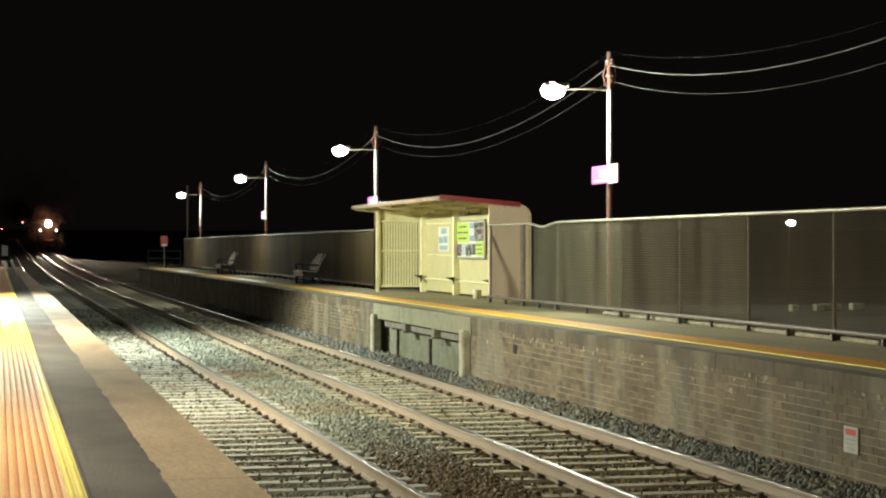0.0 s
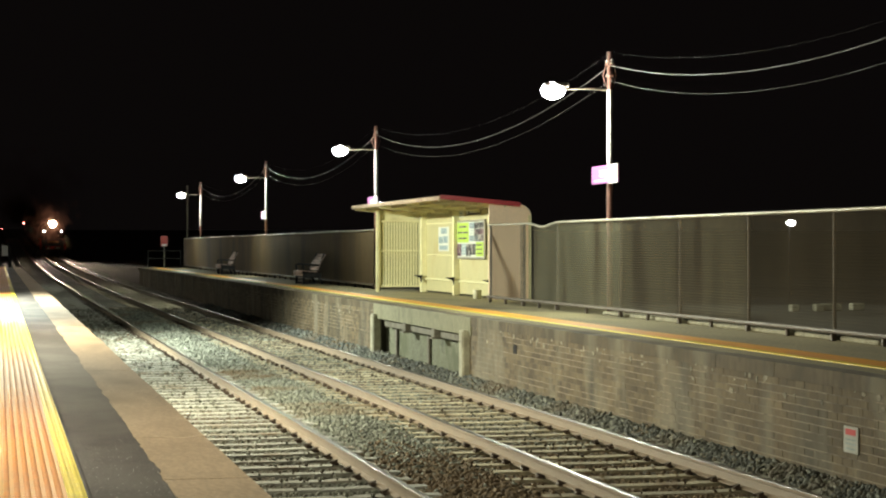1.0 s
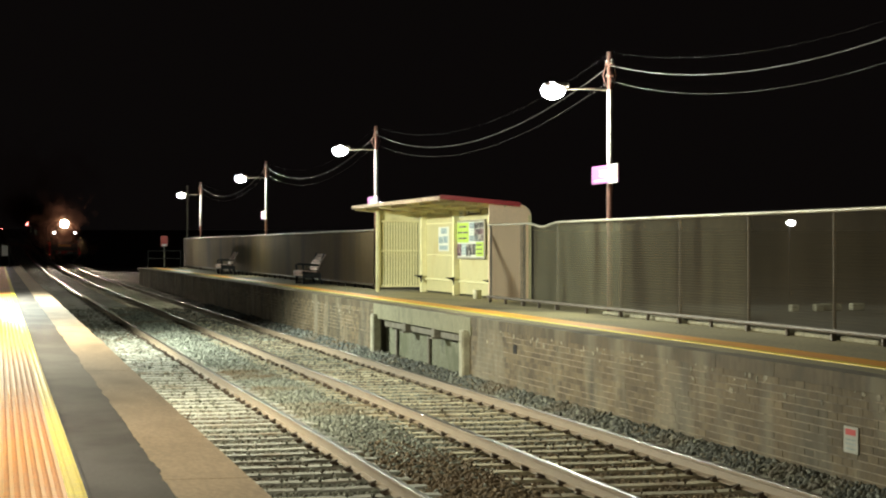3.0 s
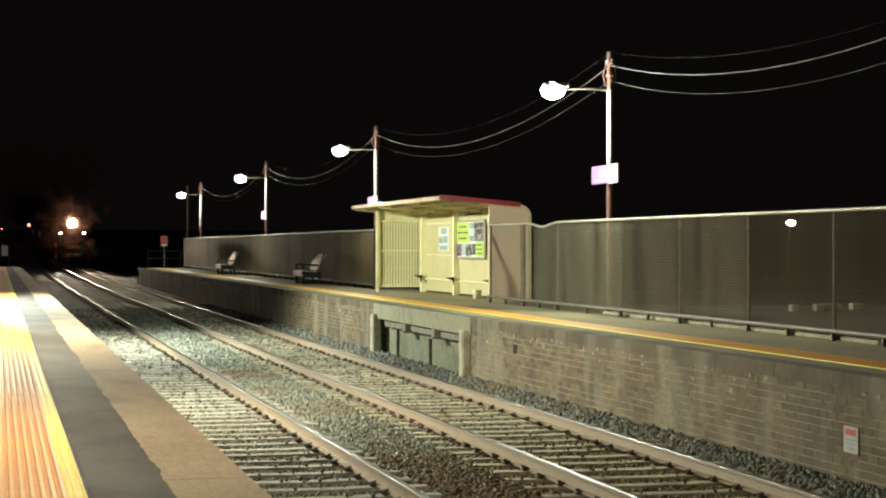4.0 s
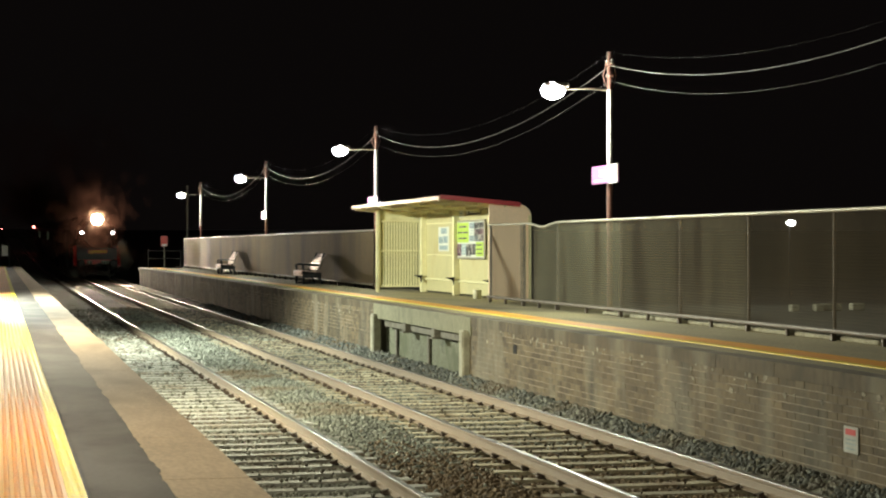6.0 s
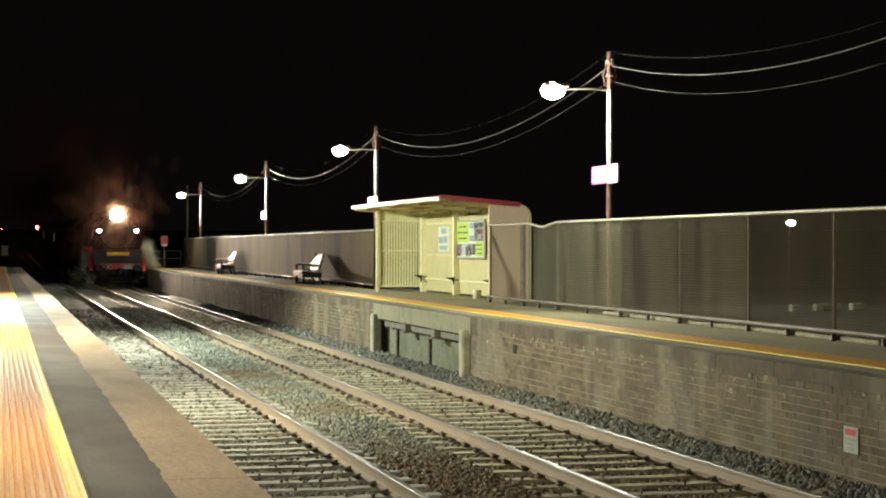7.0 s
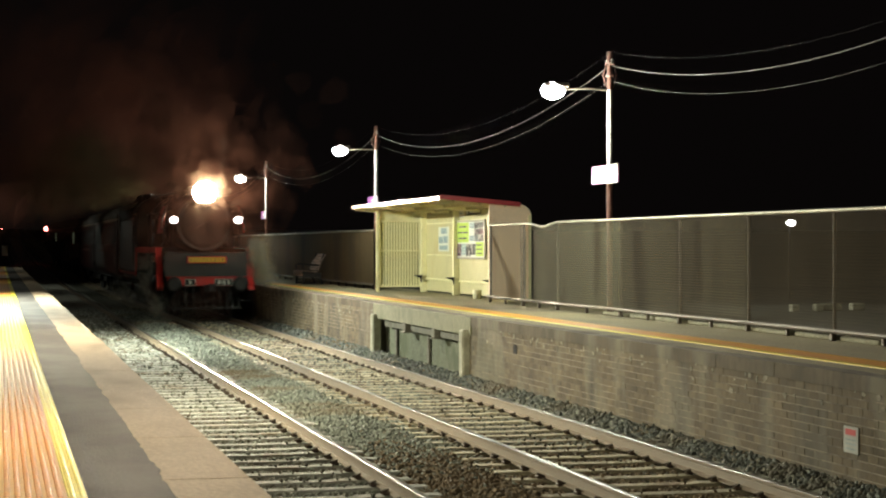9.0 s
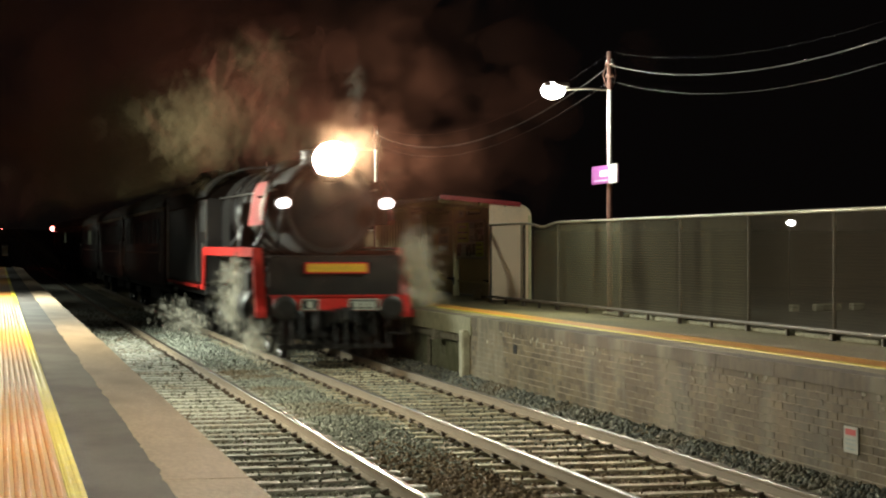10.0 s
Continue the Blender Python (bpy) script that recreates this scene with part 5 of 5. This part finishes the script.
# ---------------------------------------------------------------- smoke, steam and added glare
def vapour(name, colour, alpha):
    m = bpy.data.materials.new(name)
    m.use_nodes = True
    nt = m.node_tree
    n, l = nt.nodes, nt.links
    n.remove(n["Principled BSDF"])
    d, tr, cl = n.new("ShaderNodeBsdfDiffuse"), n.new("ShaderNodeBsdfTranslucent"), n.new("ShaderNodeBsdfTransparent")
    d.inputs[0].default_value = tr.inputs[0].default_value = (*colour, 1)
    a, b = n.new("ShaderNodeMixShader"), n.new("ShaderNodeMixShader")
    l.new(d.outputs[0], a.inputs[1])
    l.new(tr.outputs[0], a.inputs[2])
    rnd = n.new("ShaderNodeNewGeometry")
    mr = n.new("ShaderNodeMapRange")
    mr.inputs[3].default_value, mr.inputs[4].default_value = alpha * 0.35, alpha * 1.65
    l.new(rnd.outputs["Random Per Island"], mr.inputs[0])
    l.new(mr.outputs[0], b.inputs[0])
    l.new(cl.outputs[0], b.inputs[1])
    l.new(a.outputs[0], b.inputs[2])
    l.new(b.outputs[0], n["Material Output"].inputs[0])
    return m


SMOKE = vapour("drifting_smoke", (0.20, 0.15, 0.085), 0.030)
PALE_SMOKE = vapour("pale_roof_smoke", (0.55, 0.44, 0.22), 0.05)
# tinted flakes that stand in for the headlight's bloom
HALO_WARM = vapour("warm_halo", (0.92, 0.66, 0.46), 0.006)
HALO_RED = vapour("reddish_halo", (0.85, 0.40, 0.28), 0.0015)
# red tint stands in for the headlight's veiling glare
VEIL_RED = vapour("reddish_glare_veil", (0.62, 0.22, 0.15), 0.022)
STEAM = vapour("white_steam", (0.85, 0.82, 0.70), 0.085)


def puff(centre, size, seed, count=260, flake=0.13):
    """A soft cloud of small curled flakes, thick in the middle and ragged outside."""
    b = Build()
    rng = random.Random(seed)
    c = Vector(centre)
    while len(b.f) < count * 6:
        p = Vector((rng.gauss(0, 0.45), rng.gauss(0, 0.45), rng.gauss(0, 0.45)))
        if noise.noise(p * 2.2 + Vector((seed * 3.7, 0, 0))) < rng.uniform(-0.35, 0.25):
            continue
        m = Euler((rng.uniform(0, 6.3), rng.uniform(0, 6.3), rng.uniform(0, 6.3))).to_matrix()
        r = flake * rng.uniform(0.6, 1.5)
        pts = [m @ Vector((r * math.cos(k * math.pi / 3) * rng.uniform(0.7, 1.2), r * math.sin(k * math.pi / 3) * rng.uniform(0.7, 1.2), -0.25 * r)) for k in range(6)]
        pts.append(m @ Vector((0, 0, 0.1 * r)))
        b.add([c + Vector(((p.x + q.x) * size[0], (p.y + q.y) * size[1], (p.z + q.z) * size[2])) for q in pts], [(k, (k + 1) % 6, 6) for k in range(6)], True)
    return b


plume = thing("smoke_plume", "brown drifting smoke trailing back over the train, with an added reddish glare veil", "smoke")
prng = random.Random(12)
for i in range(22):
    u = i / 21
    y = 2.6 + 46 * u ** 1.2
    s = 0.5 + 1.9 * u ** 0.7
    part("smoke_puff", puff((prng.uniform(-0.7, 0.7) - 0.2 - 4.0 * u ** 0.6, y, 4.4 + 1.5 * u ** 0.5 + prng.uniform(-0.5, 0.7) * (0.4 + u)), (s, s * 1.7, s), i, 300, 0.2), SMOKE, plume)["kind"] = "stuff"
for i in range(5):
    u = i / 4
    s = 0.3 + 0.7 * u
    part("smoke_puff", puff((-0.1 - 0.9 * u + prng.uniform(-0.3, 0.3), 2.0 + 6.0 * u, 4.6 + 2.4 * u), (s, s * 1.3, s), 40 + i, 160, 0.2), SMOKE, plume)["kind"] = "stuff"
for i in range(6):
    part("roof_smoke", puff((-1.3 + prng.uniform(-0.3, 0.3), 20 + i * 4.5, 4.75), (1.1, 2.6, 0.55), 60 + i, 300, 0.2), PALE_SMOKE, plume)["kind"] = "stuff"
# wide thin clouds added to imitate the red veiling glare, not smoke
for i, (x, y, z, r) in enumerate(((-0.6, 5.0, 5.4, 1.8), (-0.5, 18.0, 7.6, 3.4), (-3.0, 20.0, 6.0, 3.6), (-6.0, 23.0, 7.2, 4.2), (-3.0, 26.0, 10.0, 4.4), (-8.5, 30.0, 6.0, 4.8), (1.5, 30.0, 9.0, 4.5), (-7.5, 34.0, 11.0, 5.0))):
    part("glare_veil", puff((x, y, z), (r, r * 1.2, r), 140 + i, 170, 0.26), VEIL_RED, plume)["kind"] = "stuff"
jets = thing("cylinder_steam", "white steam blown from the cylinder cocks along the wheels", "steam")
for i, (x, y, z, r, k) in enumerate(((-1.5, 0.9, 0.40, 0.36, 1.2), (-1.45, 1.5, 0.35, 0.34, 1.2), (-1.62, 3.2, 1.75, 0.34, 1.1), (-1.65, 3.5, 1.3, 0.40, 1.6), (-1.6, 3.9, 0.85, 0.36, 1.2),
                                     (-1.8, 10.0, 0.35, 0.42, 0.9), (-1.85, 12.5, 0.4, 0.48, 1.1), (-1.9, 15.0, 0.45, 0.5, 1.2),
                                     (1.62, 0.2, 2.1, 0.34, 1.5), (1.75, 0.5, 1.7, 0.38, 1.6), (1.85, 0.9, 1.4, 0.42, 1.3), (1.7, 0.4, 1.9, 0.3, 2.0), (1.95, 1.5, 1.35, 0.5, 1.2))):
    part("steam_puff", puff((x, y, z), (r, r * 1.6, r * k), 70 + i, (240 if y > 9 else 440) if x < 0 else 1400), STEAM, jets)["kind"] = "stuff"
wisp = thing("steam_wisp", "thin steam rising beside the headlight", "steam")
for i in range(6):
    part("steam_puff", puff((0.55 + 0.05 * i, 0.9 + 0.25 * i, 4.1 + 0.34 * i), (0.10 + 0.02 * i, 0.22, 0.3), 90 + i, 80), STEAM, wisp)["kind"] = "stuff"
# flakes added ahead of the lamp to imitate its glare, not steam
beam = thing("headlight_halo", "thin warm halo of flakes added around the headlight to imitate its glare", "steam")
for i, (y, r) in enumerate(((-0.1, 0.45), (-0.5, 0.55), (-1.0, 0.65), (-1.7, 0.75), (-2.6, 0.85))):
    part("halo_puff", puff((0.15 * y, y, 4.02), (r, 0.7 + 0.2 * i, r), 120 + i, 160, 0.19), HALO_WARM, beam)["kind"] = "stuff"
for i, (y, r) in enumerate(((-4.5, 1.5), (-7.5, 2.2), (-11.0, 2.9))):
    part("halo_puff", puff((0.11 * y, y, 3.9), (r, 1.2 + 0.3 * i, r), 130 + i, 260, 0.16), HALO_RED, beam)["kind"] = "stuff"
VEHICLES += [(beam, 0.0, 13.4), (plume, 0.0, 13.4), (jets, 0.0, 13.4), (wisp, 0.0, 13.4)]

# ---------------------------------------------------------------- bricks of the far platform's wall
def brick_wall():
    backing = Build()
    for a, b in ((-25.0, OPEN_A - 0.25), (OPEN_B + 0.25, 119.9)):
        backing.box((EDGE_R + 0.1975, (a + b) / 2, 0.25), (0.375, b - a, 1.3), 0.0)
    wall = setting("wall_brick", backing, MORTAR, "stained brick retaining wall with pale mortar", "wall")
    rng = random.Random(21)
    shared = []
    for k in range(5):
        b = Build().box((0, 0, 0), (0.10, 0.2345, 0.074), 0.0)
        shared.append(b.mesh("brick", BRICK))
    rest = Build()
    for row in range(14):
        z = -0.27 + row * 0.0855
        y = 14.0 + (0.12 if row % 2 else 0.0)
        while y < 119.5:
            if not OPEN_A - 0.30 < y + 0.02 < OPEN_B + 0.36:
                dx = rng.uniform(-0.003, 0.001)
                if 18.6 < y < 23.7:
                    o = part("brick", rng.choice(shared), BRICK, wall)
                    o.matrix_basis = pose(EDGE_R + 0.058 + dx, y, z, 0, 0, rng.uniform(-0.8, 0.8))
                else:
                    rest.box((EDGE_R + 0.058 + dx, y, z), (0.10, 0.2345, 0.0735), 0.0)
            y += 0.2385
    # stretches of pale mortar left standing proud on the bed joints
    beds = Build()
    for row in range(1, 13):
        a = 14.0 + rng.uniform(0, 3)
        while a < 105:
            n = rng.uniform(2.5, 11.0)
            if not (a + n > OPEN_A - 0.3 and a < OPEN_B + 0.4):
                beds.box((EDGE_R + 0.033, a + n / 2, -0.27 + (row + 0.5) * 0.0855), (0.05, n, 0.0105), 0.0)
            a += n + rng.uniform(0.1, 1.1)
    # pale lime streaks weeping from under the platform edge
    lime = Build()
    for k in range(190):
        y = 15.5 + 60 * rng.random() ** 1.4
        if OPEN_A - 0.4 < y < OPEN_B + 0.4:
            continue
        h = rng.uniform(0.02, 0.10)
        z = 0.93 - abs(rng.gauss(0, 0.12))
        n = 6
        w = rng.uniform(0.02, 0.07) * (1 + 0.6 * noise.noise((y, 0, 0)))
        out = [(y + w * math.cos(2 * math.pi * q / n) * rng.uniform(0.6, 1.2), z - h / 2 + h / 2 * math.sin(2 * math.pi * q / n) * rng.uniform(0.8, 1.2)) for q in range(n)]
        lime.prism(out, "x", EDGE_R + 0.0025 - 0.000012 * k, EDGE_R + 0.012)
    tagged(part("lime_streaks", lime, LIME, wall), kind="stuff")
    tagged(part("mortar_beds", beds, BED_MORTAR, wall), kind="stuff")
    tagged(part("brickwork", rest, BRICK_FAR, wall), kind="stuff")


brick_wall()


def motions():
    times = [i * 0.5 for i in range(21)]
    for ob, back, length in VEHICLES:
        rows = []
        for s in times:
            y = front_at(s) + back
            pitch = math.degrees(math.atan2(rise(y + length) - rise(y), length))
            rows.append((s, pose(TX, y, rise(y), pitch)))
        walk(ob, rows)
    # driving wheels and rods turn with the distance run
    turns = [(i / FPS, (front_at(0) - front_at(i / FPS)) / WHEEL_R) for i in range(10 * FPS + 1)]
    for ob, y in zip(DRIVERS, (5.3, 7.25, 9.2)):
        walk(ob, [(s, pose(0, y, WHEEL_R, math.degrees(a))) for s, a in turns])
    for ob, side in RODS:
        q = 0.0 if side < 0 else math.pi / 2
        walk(ob, [(s, pose(0, 5.3 - 0.33 * math.sin(a + q), WHEEL_R + 0.33 * math.cos(a + q))) for s, a in turns])


motions()
